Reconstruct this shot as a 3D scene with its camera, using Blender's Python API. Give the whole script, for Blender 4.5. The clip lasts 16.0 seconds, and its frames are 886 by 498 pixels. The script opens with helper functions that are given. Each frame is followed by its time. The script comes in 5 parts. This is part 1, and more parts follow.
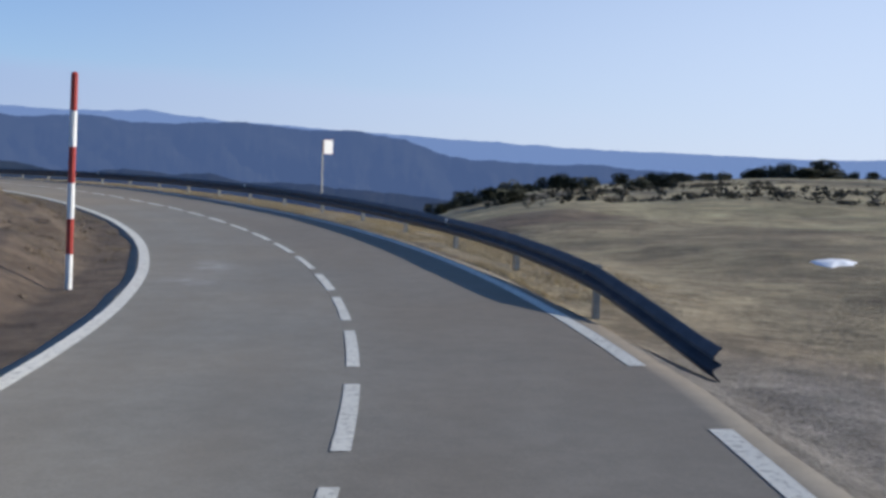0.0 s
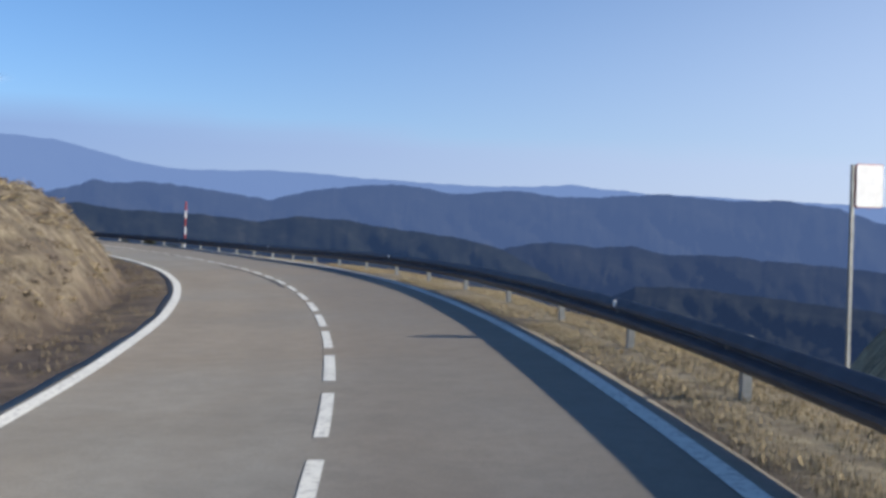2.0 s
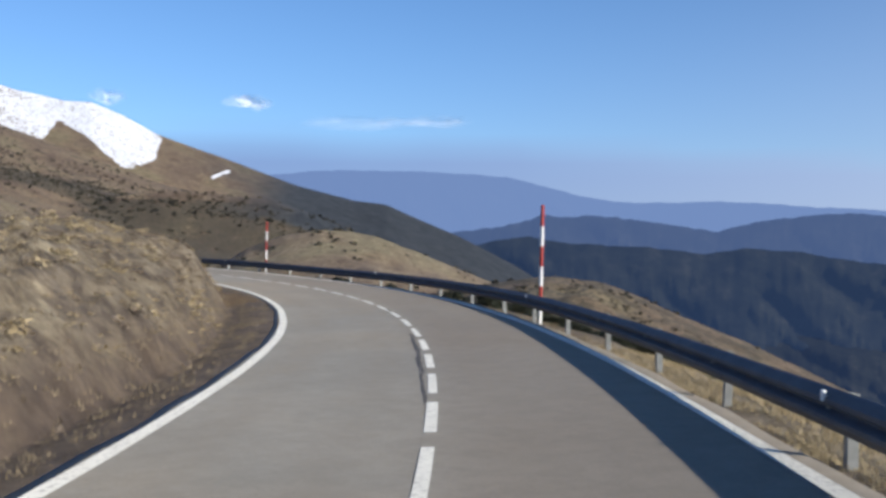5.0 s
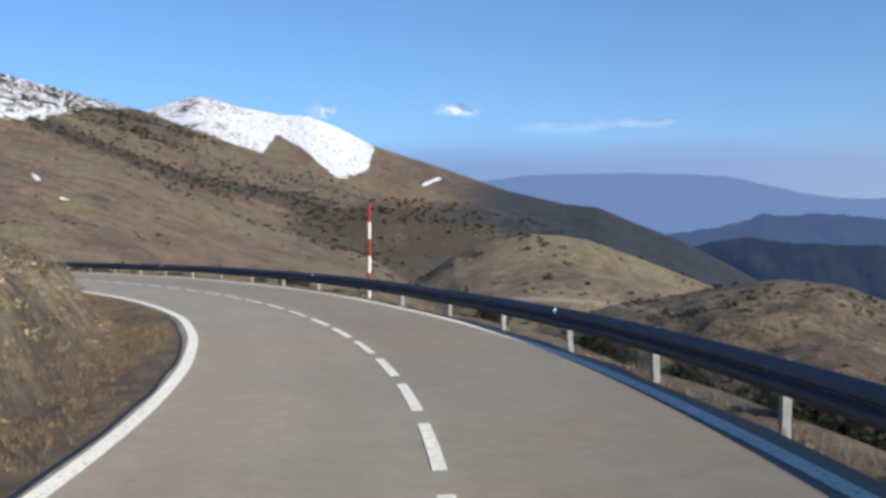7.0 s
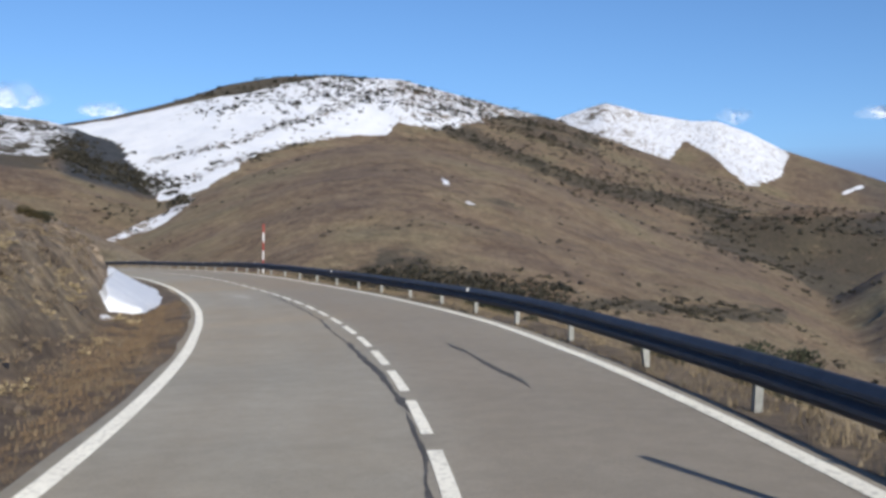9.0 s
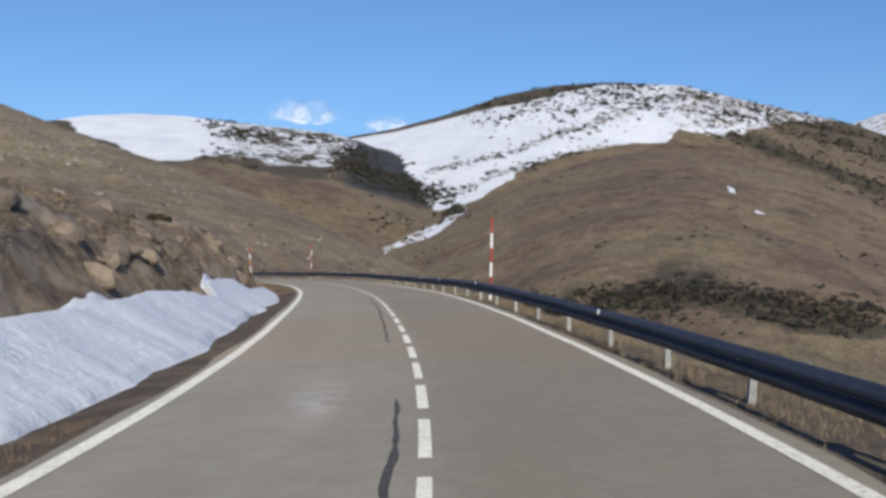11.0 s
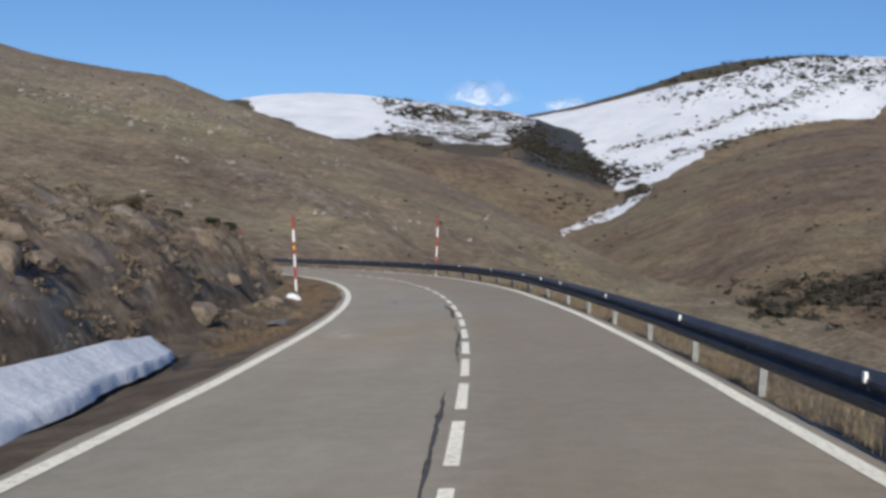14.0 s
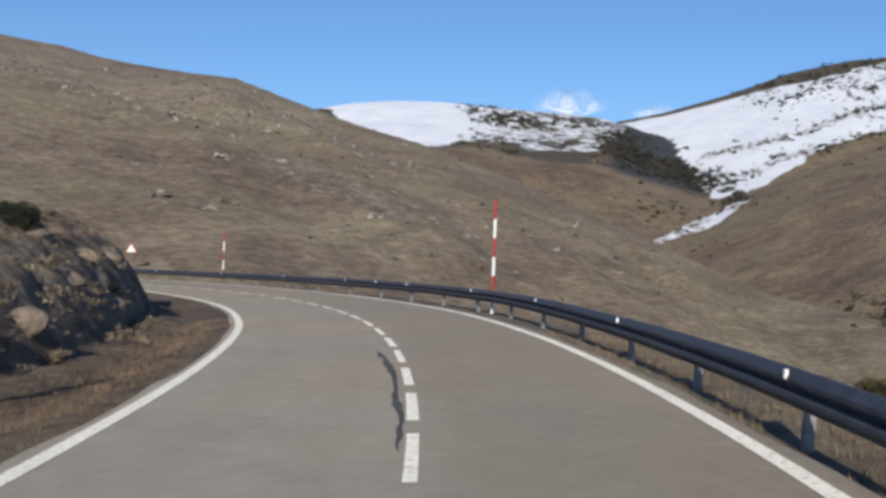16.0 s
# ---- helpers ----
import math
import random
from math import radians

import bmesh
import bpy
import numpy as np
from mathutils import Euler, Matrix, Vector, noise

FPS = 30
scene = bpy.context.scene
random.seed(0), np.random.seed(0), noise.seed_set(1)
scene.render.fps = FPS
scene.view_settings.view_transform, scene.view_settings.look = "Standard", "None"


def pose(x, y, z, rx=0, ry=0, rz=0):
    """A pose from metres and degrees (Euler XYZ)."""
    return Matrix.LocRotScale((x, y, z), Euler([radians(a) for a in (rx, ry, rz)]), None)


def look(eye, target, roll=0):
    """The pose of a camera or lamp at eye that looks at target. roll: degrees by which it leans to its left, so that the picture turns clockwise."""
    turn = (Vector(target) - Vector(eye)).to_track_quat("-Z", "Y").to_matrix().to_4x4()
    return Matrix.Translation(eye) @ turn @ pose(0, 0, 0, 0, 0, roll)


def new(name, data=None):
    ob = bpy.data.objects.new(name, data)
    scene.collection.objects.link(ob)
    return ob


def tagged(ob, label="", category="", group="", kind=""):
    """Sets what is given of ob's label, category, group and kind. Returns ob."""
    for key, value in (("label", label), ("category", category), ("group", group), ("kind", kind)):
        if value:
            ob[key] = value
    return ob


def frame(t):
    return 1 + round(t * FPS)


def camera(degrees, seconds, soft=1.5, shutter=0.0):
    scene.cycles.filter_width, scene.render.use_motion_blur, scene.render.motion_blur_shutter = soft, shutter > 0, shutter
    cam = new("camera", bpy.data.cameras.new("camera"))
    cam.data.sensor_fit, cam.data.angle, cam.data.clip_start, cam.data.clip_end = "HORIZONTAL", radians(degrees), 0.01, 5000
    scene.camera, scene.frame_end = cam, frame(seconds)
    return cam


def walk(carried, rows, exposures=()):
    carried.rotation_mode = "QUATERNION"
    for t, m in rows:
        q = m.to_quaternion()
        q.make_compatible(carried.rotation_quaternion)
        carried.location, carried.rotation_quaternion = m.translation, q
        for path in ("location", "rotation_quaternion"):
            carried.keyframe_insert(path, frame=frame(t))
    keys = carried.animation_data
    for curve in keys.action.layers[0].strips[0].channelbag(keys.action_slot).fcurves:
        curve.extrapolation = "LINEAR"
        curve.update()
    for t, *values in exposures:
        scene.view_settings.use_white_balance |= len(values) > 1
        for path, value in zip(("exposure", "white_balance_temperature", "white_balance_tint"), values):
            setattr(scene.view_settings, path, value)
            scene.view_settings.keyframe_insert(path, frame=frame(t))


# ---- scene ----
cam = camera(44.17, 16.0, soft=3.2)
walk(cam, [
    (0, pose(0.79, 1.50, 1.66, 84.87, -1.95, 7.10)),
    (0.5, pose(-0.18, 9.61, 1.43, 85.26, -2.18, 13.68)),
    (1, pose(-1.71, 16.07, 1.31, 86.25, -0.60, 18.65)),
    (1.5, pose(-4.25, 23.23, 1.25, 87.78, 0.29, 25.50)),
    (2, pose(-7.08, 28.95, 1.21, 88.11, -0.98, 28.98)),
    (2.5, pose(-10.92, 35.50, 1.15, 88.65, -2.10, 34.56)),
    (3, pose(-14.57, 40.82, 1.10, 88.81, -1.42, 37.82)),
    (3.5, pose(-19.45, 47.05, 1.02, 89.16, -0.90, 42.00)),
    (4, pose(-24.17, 52.49, 0.93, 89.30, -0.69, 45.72)),
    (4.5, pose(-29.20, 57.64, 0.83, 89.44, -0.49, 49.14)),
    (5, pose(-34.47, 62.54, 0.71, 89.58, -0.28, 52.03)),
    (5.5, pose(-39.94, 67.22, 0.59, 89.71, -0.08, 54.56)),
    (5.8, pose(-43.31, 69.92, 0.53, 89.80, 0.05, 56.07)),
    (6, pose(-45.59, 71.61, 0.50, 89.65, 1.26, 56.84)),
    (6.5, pose(-52.49, 76.25, 0.42, 90.18, 1.14, 60.55)),
    (7, pose(-58.60, 79.78, 0.39, 89.88, 0.87, 63.12)),
    (7.5, pose(-65.66, 83.29, 0.38, 89.73, -0.52, 68.77)),
    (8, pose(-72.01, 85.67, 0.40, 89.21, -0.24, 73.33)),
    (8.5, pose(-80.05, 87.84, 0.45, 90.05, -0.08, 79.50)),
    (9, pose(-88.58, 89.04, 0.51, 90.36, -0.66, 84.08)),
    (9.5, pose(-96.61, 89.76, 0.57, 90.73, -1.38, 89.20)),
    (10, pose(-102.68, 89.91, 0.60, 90.69, -2.28, 92.84)),
    (10.2, pose(-105.06, 90.06, 0.62, 90.99, -1.67, 94.42)),
    (10.5, pose(-109.34, 89.85, 0.63, 90.88, -1.59, 95.97)),
    (11, pose(-116.46, 89.25, 0.65, 90.69, -1.44, 98.48)),
    (11.5, pose(-123.54, 88.33, 0.67, 90.51, -1.30, 100.84)),
    (12, pose(-130.58, 87.13, 0.71, 90.33, -1.15, 102.84)),
    (12.5, pose(-137.57, 85.71, 0.76, 90.14, -1.01, 104.25)),
    (13, pose(-144.24, 84.25, 0.80, 89.74, -1.55, 105.01)),
    (13.5, pose(-152.14, 82.41, 0.82, 90.18, -2.08, 106.68)),
    (14, pose(-158.92, 80.74, 0.81, 89.47, -2.17, 107.80)),
    (14.5, pose(-166.89, 78.71, 0.76, 90.13, -1.51, 108.45)),
    (15, pose(-173.75, 76.77, 0.70, 90.34, -1.35, 109.46)),
    (15.5, pose(-181.91, 74.26, 0.65, 89.70, -1.86, 110.92)),
    (16, pose(-188.44, 72.03, 0.61, 89.87, -2.09, 112.35)),
], [(0, 0.1), (1, 0.2), (2.5, 0.15), (6, 0.1), (8, 0.0), (10, -0.2), (12.5, -0.35), (14.5, -0.35), (16, -0.25)])

# ---- sky and sun ----
SUN_EL, SUN_ROT = 22.5, 75.0
world = bpy.data.worlds.new("sky")
scene.world = world
world.use_nodes = True
wn, wl_ = world.node_tree.nodes, world.node_tree.links
sky = wn.new("ShaderNodeTexSky")
sky.sky_type, sky.sun_disc = "NISHITA", False
sky.sun_elevation, sky.sun_rotation = radians(SUN_EL), radians(SUN_ROT)
sky.altitude, sky.air_density, sky.dust_density, sky.ozone_density = 1500, 1.0, 0.0, 6.5
wl_.new(sky.outputs[0], wn["Background"].inputs[0])
wn["Background"].inputs[1].default_value = 0.135
sun = new("sun", bpy.data.lights.new("sun", "SUN"))
sun.data.energy, sun.data.angle, sun.data.color = 5.2, radians(0.5), (1.0, 0.935, 0.83)
se, sr = radians(SUN_EL), radians(SUN_ROT)
sun.matrix_world = look((100 * math.sin(sr) * math.cos(se), 100 * math.cos(sr) * math.cos(se), 100 * math.sin(se)), (0, 0, 0))


# ---- numbers ----
def ramp(v, table):
    """Straight-line interpolation in a table of (place, value) rows."""
    return np.interp(v, [a for a, _ in table], [b for _, b in table])


def smooth(a, b, v):
    u = np.clip((np.asarray(v, float) - a) / (b - a), 0, 1)
    return u * u * (3 - 2 * u)


def lattice(ix, iy, seed):
    n = (ix.astype(np.int64) * 374761393 + iy.astype(np.int64) * 668265263 + seed * 1442695041) & 0xFFFFFFFF
    n = ((n ^ (n >> 13)) * 1274126177) & 0xFFFFFFFF
    return ((n ^ (n >> 16)) & 0xFFFF) / 32767.5 - 1


def noise2(x, y, size, seed=0):
    """Smooth value noise, -1 to 1, with features of about that size in metres."""
    x, y = np.asarray(x, float) / size, np.asarray(y, float) / size
    ix, iy = np.floor(x), np.floor(y)
    u, v = x - ix, y - iy
    u, v = u * u * (3 - 2 * u), v * v * (3 - 2 * v)
    a, b = lattice(ix, iy, seed), lattice(ix + 1, iy, seed)
    c, e = lattice(ix, iy + 1, seed), lattice(ix + 1, iy + 1, seed)
    return (a + (b - a) * u) * (1 - v) + (c + (e - c) * u) * v


def rough(x, y, size, seed=0, octaves=4):
    return sum(noise2(x, y, size / 2 ** k, seed + k) / 2 ** k for k in range(octaves)) / 1.8


# ---- the road's line ----
CURVE = [20.14, 18.86, 17.52, 15.97, 12.22, 8.65, 8.08, 8.43, 7.44, 5.65, 5.06, 6.82, 10.24, 13.03, 13.65, 12.88, 11.41, 8.57, 6.52, 6.31, 5.78, 4.21, 2.00, 0.98, 1.73, 2.26, 2.65, 4.44, 6.54, 7.55, 8.53, 10.20, 11.82, 13.09, 14.07, 14.84, 15.44, 15.92, 16.30, 16.60, 16.85, 17.07, 17.26, 17.44]
SLOPE = [-4.77, -0.62, -0.94, -1.83, -0.17, 0.87, 0.17, 0.77, -0.83, -0.45, -1.94, -2.25, -1.66, -1.32, -1.15]
BANK = [1.94, 2.15, 2.93, 2.96, 3.15, 1.72, 4.47, 4.04, 5.66, 5.50, 5.27, 4.41, 3.54, 3.06, 2.85]
HALF_LEFT = [2.95, 2.84, 2.78, 2.89, 3.05, 2.79, 3.22, 3.15, 3.31, 3.18, 3.19, 3.15, 3.10, 3.08, 3.07]
HALF_RIGHT = [2.54, 2.67, 2.83, 3.04, 2.62, 2.67, 3.11, 3.12, 3.12, 2.89, 3.11, 3.02, 2.97, 2.95, 2.95]
STEP = 0.5
road_s = np.arange(-70, 332, STEP)
curve_at = -6.6 + 8.8 * np.arange(len(CURVE))
table_at = -6.6 + 27.5 * np.arange(len(SLOPE))
bend = np.where(road_s < -6.6, 0, np.minimum(np.interp(road_s, curve_at, CURVE) / 1000, np.where(road_s > 200, 0.0155, 1.0)))
road_h = np.concatenate([[0], np.cumsum((bend[1:] + bend[:-1]) / 2 * STEP)])
i0 = int(np.argmin(abs(road_s)))
road_h -= road_h[i0]
mid_h = (road_h[1:] + road_h[:-1]) / 2
road_x = np.concatenate([[0], np.cumsum(-np.sin(mid_h) * STEP)])
road_y = np.concatenate([[0], np.cumsum(np.cos(mid_h) * STEP)])
road_z = np.concatenate([[0], np.cumsum(np.where(road_s[1:] < -6.6, 0, np.interp(road_s[1:], table_at, SLOPE)) / 100 * STEP)])
road_x, road_y, road_z = road_x - road_x[i0], road_y - road_y[i0], road_z - road_z[i0]
RAIL = [(11.9, 3.75), (16, 3.5), (20, 3.53), (24, 3.58), (28, 3.66), (33, 3.76), (47, 3.82), (55, 3.86), (63, 3.75), (70, 3.62), (76, 3.42),
        (93, 3.36), (107, 3.36), (122, 3.36), (130, 3.4), (142, 3.5), (150, 3.65), (158, 3.78), (170, 3.88), (195, 3.62), (205, 3.58),
        (216, 3.42), (233, 3.33), (245, 3.4), (256, 3.7), (268, 4.2), (335, 4.2)]
RAIL_OVER = [(11.9, 0.04), (12.4, 0.08), (15.6, 0.50), (16.4, 0.55), (20, 0.62), (30, 0.63), (40, 0.65), (63, 0.63), (90, 0.56), (113, 0.54), (130, 0.53), (160, 0.57), (203, 0.68), (240, 0.62), (335, 0.6)]
DIP = [(5, 0.2), (11, 0.28), (16, 0.25), (19, 0.05), (30, -0.04), (60, -0.03), (75, 0.03), (85, 0.1), (100, 0.22), (113, 0.29), (120, 0.26), (130, 0.14), (158, 0.08), (200, 0.03), (234, 0.1), (335, 0.06)]


def tilt(s):
    return np.interp(s, table_at, BANK) / 100


def left_edge(s):
    return np.interp(s, table_at, HALF_LEFT)


def right_edge(s):
    return np.interp(s, table_at, HALF_RIGHT)


def rail_lat(s):
    return np.maximum(ramp(s, RAIL), right_edge(s) + 0.25)


def plan(s, lat):
    """x, y of a place s metres along the centre line and lat metres to its right."""
    x, y, h = (np.interp(s, road_s, a) for a in (road_x, road_y, road_h))
    return x + lat * np.cos(h), y + lat * np.sin(h)


def deck(s, lat):
    """Height of the road's surface."""
    return np.interp(s, road_s, road_z) + np.clip(lat, -4.2, 4.6) * tilt(s)


def on_road(s, lat=0.0, lift=0.0):
    x, y = plan(s, lat)
    return Vector((float(x), float(y), float(deck(s, lat)) + lift))


def beside(x, y):
    """The nearest s on the centre line, and the distance to its right."""
    x, y = np.atleast_1d(np.asarray(x, float)), np.atleast_1d(np.asarray(y, float))
    s, lat = np.empty(len(x)), np.empty(len(x))
    for k in range(0, len(x), 4000):
        q = slice(k, k + 4000)
        j = np.argmin((x[q, None] - road_x) ** 2 + (y[q, None] - road_y) ** 2, axis=1)
        c, n = np.cos(road_h[j]), np.sin(road_h[j])
        dx, dy = x[q] - road_x[j], y[q] - road_y[j]
        s[q], lat[q] = road_s[j] - dx * n + dy * c, dx * c + dy * n
    return s, lat


# ---- the land ----
CREST = [(0, 0.5), (20, 0.9), (28, 1.1), (40, 0.9), (46, 1.0), (49, 1.7), (52, 2.4), (58, 2.4), (62, 2.8), (66, 3.3), (72, 3.3), (78, 3.0), (84, 2.4), (92, 2.3), (99, 2.6), (105, 2.9),
         (112, 2.7), (125, 2.5), (138, 2.2), (150, 2.1), (160, 2.4), (175, 3.2), (205, 3.5), (215, 3.1), (226, 2.6), (236, 3.0), (248, 2.7), (258, 2.5), (270, 3.2), (335, 3.4)]
FALL = [(0, 0.05), (20, 0.08), (38, 0.3), (55, 0.5), (100, 0.55), (150, 0.5), (175, 0.42), (220, 0.32), (250, 0.2), (335, 0.12)]
TOE = [(0, 0.7), (40, 0.9), (50, 1.2), (110, 1.3), (140, 1.7), (165, 2.3), (190, 2.0), (222, 2.0), (236, 2.4), (262, 2.35), (335, 2.0)]
DITCH = [(0, 0.0), (42, 0.0), (60, 0.05), (90, 0.13), (335, 0.18)]
CRAG = [(150, 0), (185, 1), (230, 1), (250, 0.8), (285, 0.2)]


def verge(s, lat):
    """Height of the ground beside the road, from the cut bank on the left to the drop on the right."""
    x, y = plan(s, lat)
    z = deck(s, lat)
    crag = ramp(s, CRAG)
    # under the road
    z = z - 0.006 - 0.13 * (smooth(-left_edge(s) + 0.1, -left_edge(s) + 0.5, lat) * (1 - smooth(right_edge(s) - 0.35, right_edge(s) + 0.05, lat)))
    # right: shoulder, then the drop
    o = lat - rail_lat(s) - 0.55 + 0.25 * noise2(x, y, 3.5, 3)
    soft = np.where(o > 0, np.sqrt(o * o + 0.16) - 0.4, 0)
    far = np.minimum(soft, 1400)
    z = z - ramp(s, DIP) * smooth(right_edge(s) + 0.22, rail_lat(s) - 0.1, lat)
    z = z - ramp(s, FALL) * far - 0.03 * np.clip(lat - right_edge(s) - 0.3, 0, 3)
    # left: verge, ditch, bank, hill
    d = -lat - left_edge(s) - 0.35 + 0.18 * noise2(x, y, 2.6, 4)
    z = z - ramp(s, DITCH) * np.exp(-((d - 1.1) / 0.5) ** 2) - 0.015 * np.clip(d, 0, 1)
    crest, toe = ramp(s, CREST), ramp(s, TOE) + 0.3 * rough(s, 0 * s, 7, 25, 3)
    dd = np.clip(d - toe, 0, None)
    face = 1 - np.exp(-dd / (1.4 - 0.15 * crag))
    up = crest * face + 0.05 * np.clip(dd - 3, 0, 60)
    relief = smooth(0, 0.9, dd) * smooth(0.3, 2.0, crest)
    # scars, ledges and hummocks in the cut face
    across = 3.4 * lat
    ledge = np.abs(rough(s, across, 3.4, 17, 3))
    up = up + relief * (0.30 * rough(s, across, 2.4, 11, 3) + 0.10 * noise2(s, across, 0.9, 13) + (0.25 + 0.2 * crag) * (ledge - 0.28) - crag * 0.12 * np.clip(noise2(s, across, 1.5, 18) - 0.2, 0, 1) + 0.25 * noise2(x, y, 9, 15))
    z = z + up + 0.03 * rough(x, y, 0.8, 21, 2) * (smooth(0, 0.6, d) + smooth(0, 0.4, o))
    return z


class Hill:
    """A hill by its skyline from one place: azimuth (degrees to the left of north) and elevation, the crest's distance, and its foot."""

    def __init__(self, eye, sky_line, crest, foot, floor, bulge=1.0, back=0.35, bump=0.006, seed=0, fillet=8.0):
        self.eye, self.line = eye, sorted(sky_line)
        self.crest, self.foot, self.floor = ([(0, v)] if isinstance(v, (int, float)) else sorted(v) for v in (crest, foot, floor))
        self.bulge, self.back, self.bump, self.seed, self.fillet = bulge, back, bump, seed, fillet

    def view(self, x, y):
        dx, dy = x - self.eye[0], y - self.eye[1]
        return np.degrees(np.arctan2(-dx, dy)), np.hypot(dx, dy)

    def height(self, x, y):
        az, r = self.view(x, y)
        rc, rf, zf = ramp(az, self.crest), ramp(az, self.foot), ramp(az, self.floor)
        zc = self.eye[2] + rc * np.tan(np.radians(ramp(az, self.line)))
        u = np.clip((r - rf) / (rc - rf), 0, 1)
        z = zf + (zc - zf) * u ** self.bulge - self.back * np.clip(r - rc * 1.035, 0, None)
        z = z + self.bump * rc * rough(x, y, rc * 0.12, self.seed, 5) * smooth(0, 0.3, u) * (1 - 0.85 * smooth(0.75, 1, u))
        ends = (az > self.line[0][0]) & (az < self.line[-1][0])
        return np.where((r > rf) & ends, z, -900.0)


E15 = (-173.75, 76.77, 0.7)
E7, E9, E12, E14, E0 = (-58.6, 79.8, 0.44), (-88.6, 89.0, 0.55), (-137.6, 85.7, 0.77), (-166.9, 78.8, 0.77), (0.8, 1.5, 1.65)
E10 = (-102.7, 89.9, 0.6)
HILLS = {
    "peak": Hill(E7, [(100, 6.0), (90, 6.6), (78.3, 7.1), (77.1, 7.5), (75.7, 7.9), (74.6, 7.65), (73.7, 7.36), (71.4, 6.96), (70.1, 6.96), (68.5, 6.34), (66.9, 5.46),
                      (64.9, 4.75), (62.6, 3.98), (59.6, 2.88), (56.7, 2.1), (55, 1.9), (53.2, 1.12), (51, 0.2), (48, -1.4), (44, -4), (40, -9)],
                 2300, 1000, -170, 1.1, 0.3, 0.008, 31),
    "dome": Hill(E9, [(128, 1), (118, 3.5), (110, 5.0), (104.7, 6.08), (103.3, 6.3), (101, 6.82), (98.2, 7.66), (95.4, 8.63), (92.6, 9.17), (90.2, 9.33), (86.4, 9.1),
                      (83.7, 8.48), (81, 7.8), (78.1, 7.08), (75.4, 6.12), (72.7, 5.1), (71, 4.48), (68.6, 3.66), (66.4, 2.83), (62, 1.99), (58, 0.6), (54, -2.4), (50, -6), (46, -10)],
                 1500, 620, -60, 1.0, 0.3, 0.008, 41),
    "spur": Hill(E9, [(110, -8), (105, -2.5), (101.2, 0.75), (97.6, 2.68), (93.9, 4.21), (91.5, 5.1), (89.5, 5.65), (87.5, 5.85), (85.5, 5.72), (83.7, 5.35), (80.7, 4.6), (77.7, 3.56), (73.4, 1.67),
                      (70.5, 0.68), (67.7, -0.29), (65, -1.65), (62, -3.5), (58, -6.5), (54, -10)],
                 900, [(60, 230), (80, 250), (100, 330)], -46, 0.85, 0.25, 0.007, 51),
    "terrace": Hill(E7, [(78, -3), (72, 1.0), (69, 2.2), (66.8, 2.55), (64.5, 2.43), (61.2, 2.2), (59.5, 1.65), (58, 1.0), (56, 0.2), (54, -0.8), (50, -4)],
                    1150, 760, -120, 0.9, 0.06, 0.012, 65, 6),
    "knoll": Hill(E7, [(72, -9), (67, -4.0), (64.5, -1.9), (62.5, -0.5), (60.5, 0.25), (58.6, 0.55), (57, 0.48), (55.4, 0.18), (54.1, -0.33), (53.2, -0.62), (51.1, -1.53), (48.6, -2.6), (46, -5), (42, -9)],
                  820, 360, -80, 0.9, 0.25, 0.012, 61, 5),
    "shoulder": Hill(E7, [(62, -7), (58, -4.6), (54, -3.3), (51, -2.8), (49.5, -2.42), (47.5, -2.15), (45.9, -2.03), (43.5, -2.26), (41.1, -3.1), (39, -4.05), (35, -5.6), (28, -9), (20, -17), (12, -28), (4, -40)],
                     520, 200, -62, 0.9, 0.3, 0.03, 71, 3),
    "snow_ridge": Hill(E12, [(150, 2), (135, 4.6), (123.9, 6.09), (121.2, 6.32), (118.7, 6.58), (117, 6.94), (114.8, 7.18), (112.2, 7.25), (109.2, 7.0), (106.9, 6.85), (104.5, 6.67),
                             (103, 6.25), (100.9, 5.4), (99.1, 4.39), (97.9, 3.38), (97, 2.36), (95.5, 0.4), (93, -4), (90, -9)],
                       1250, 420, -40, 1.0, 0.3, 0.009, 81),
    "near_hill": Hill(E14, [(175, 9), (150, 9.6), (140, 9.6), (134.8, 9.2), (130.8, 8.78), (129.2, 8.43), (127.6, 8.2), (124.7, 7.94), (122.7, 7.87), (121, 7.31), (119.6, 6.82),
                            (118.4, 6.44), (116.4, 5.8), (113.4, 5.04), (111.1, 4.23), (108.1, 3.13), (105.1, 1.87), (102.1, 0.62), (99.1, -0.77), (96.3, -1.84), (92.1, -2.69),
                            (89.3, -3.42), (86.3, -3.94), (82, -5.2), (76, -9)],
                      [(76, 130), (86, 160), (96, 230), (105, 310), (118, 430), (130, 540), (175, 560)],
                      [(76, 60), (86, 75), (100, 95), (110, 108), (120, 112), (135, 118), (175, 120)],
                      [(76, -22), (86, -20), (100, -15), (110, -9), (120, -4.5), (135, -3), (175, -2)], 0.95, 0.25, 0.007, 91, 0.8),
    "pasture": Hill(E0, [(-179, -0.5), (-60, -0.4), (-15, -0.65), (-10.6, -0.74), (-7.9, -0.93), (-3.7, -1.3), (0.7, -1.61), (3.6, -2.16), (5.6, -2.68), (7.7, -3.3), (9.5, -5.2), (12, -9), (16, -16)],
                    [(-60, 225), (-15, 200), (-4, 165), (4, 140), (10, 124)], 6, -0.5, 1.0, 0.35, 0.003, 101, 0.15),
}


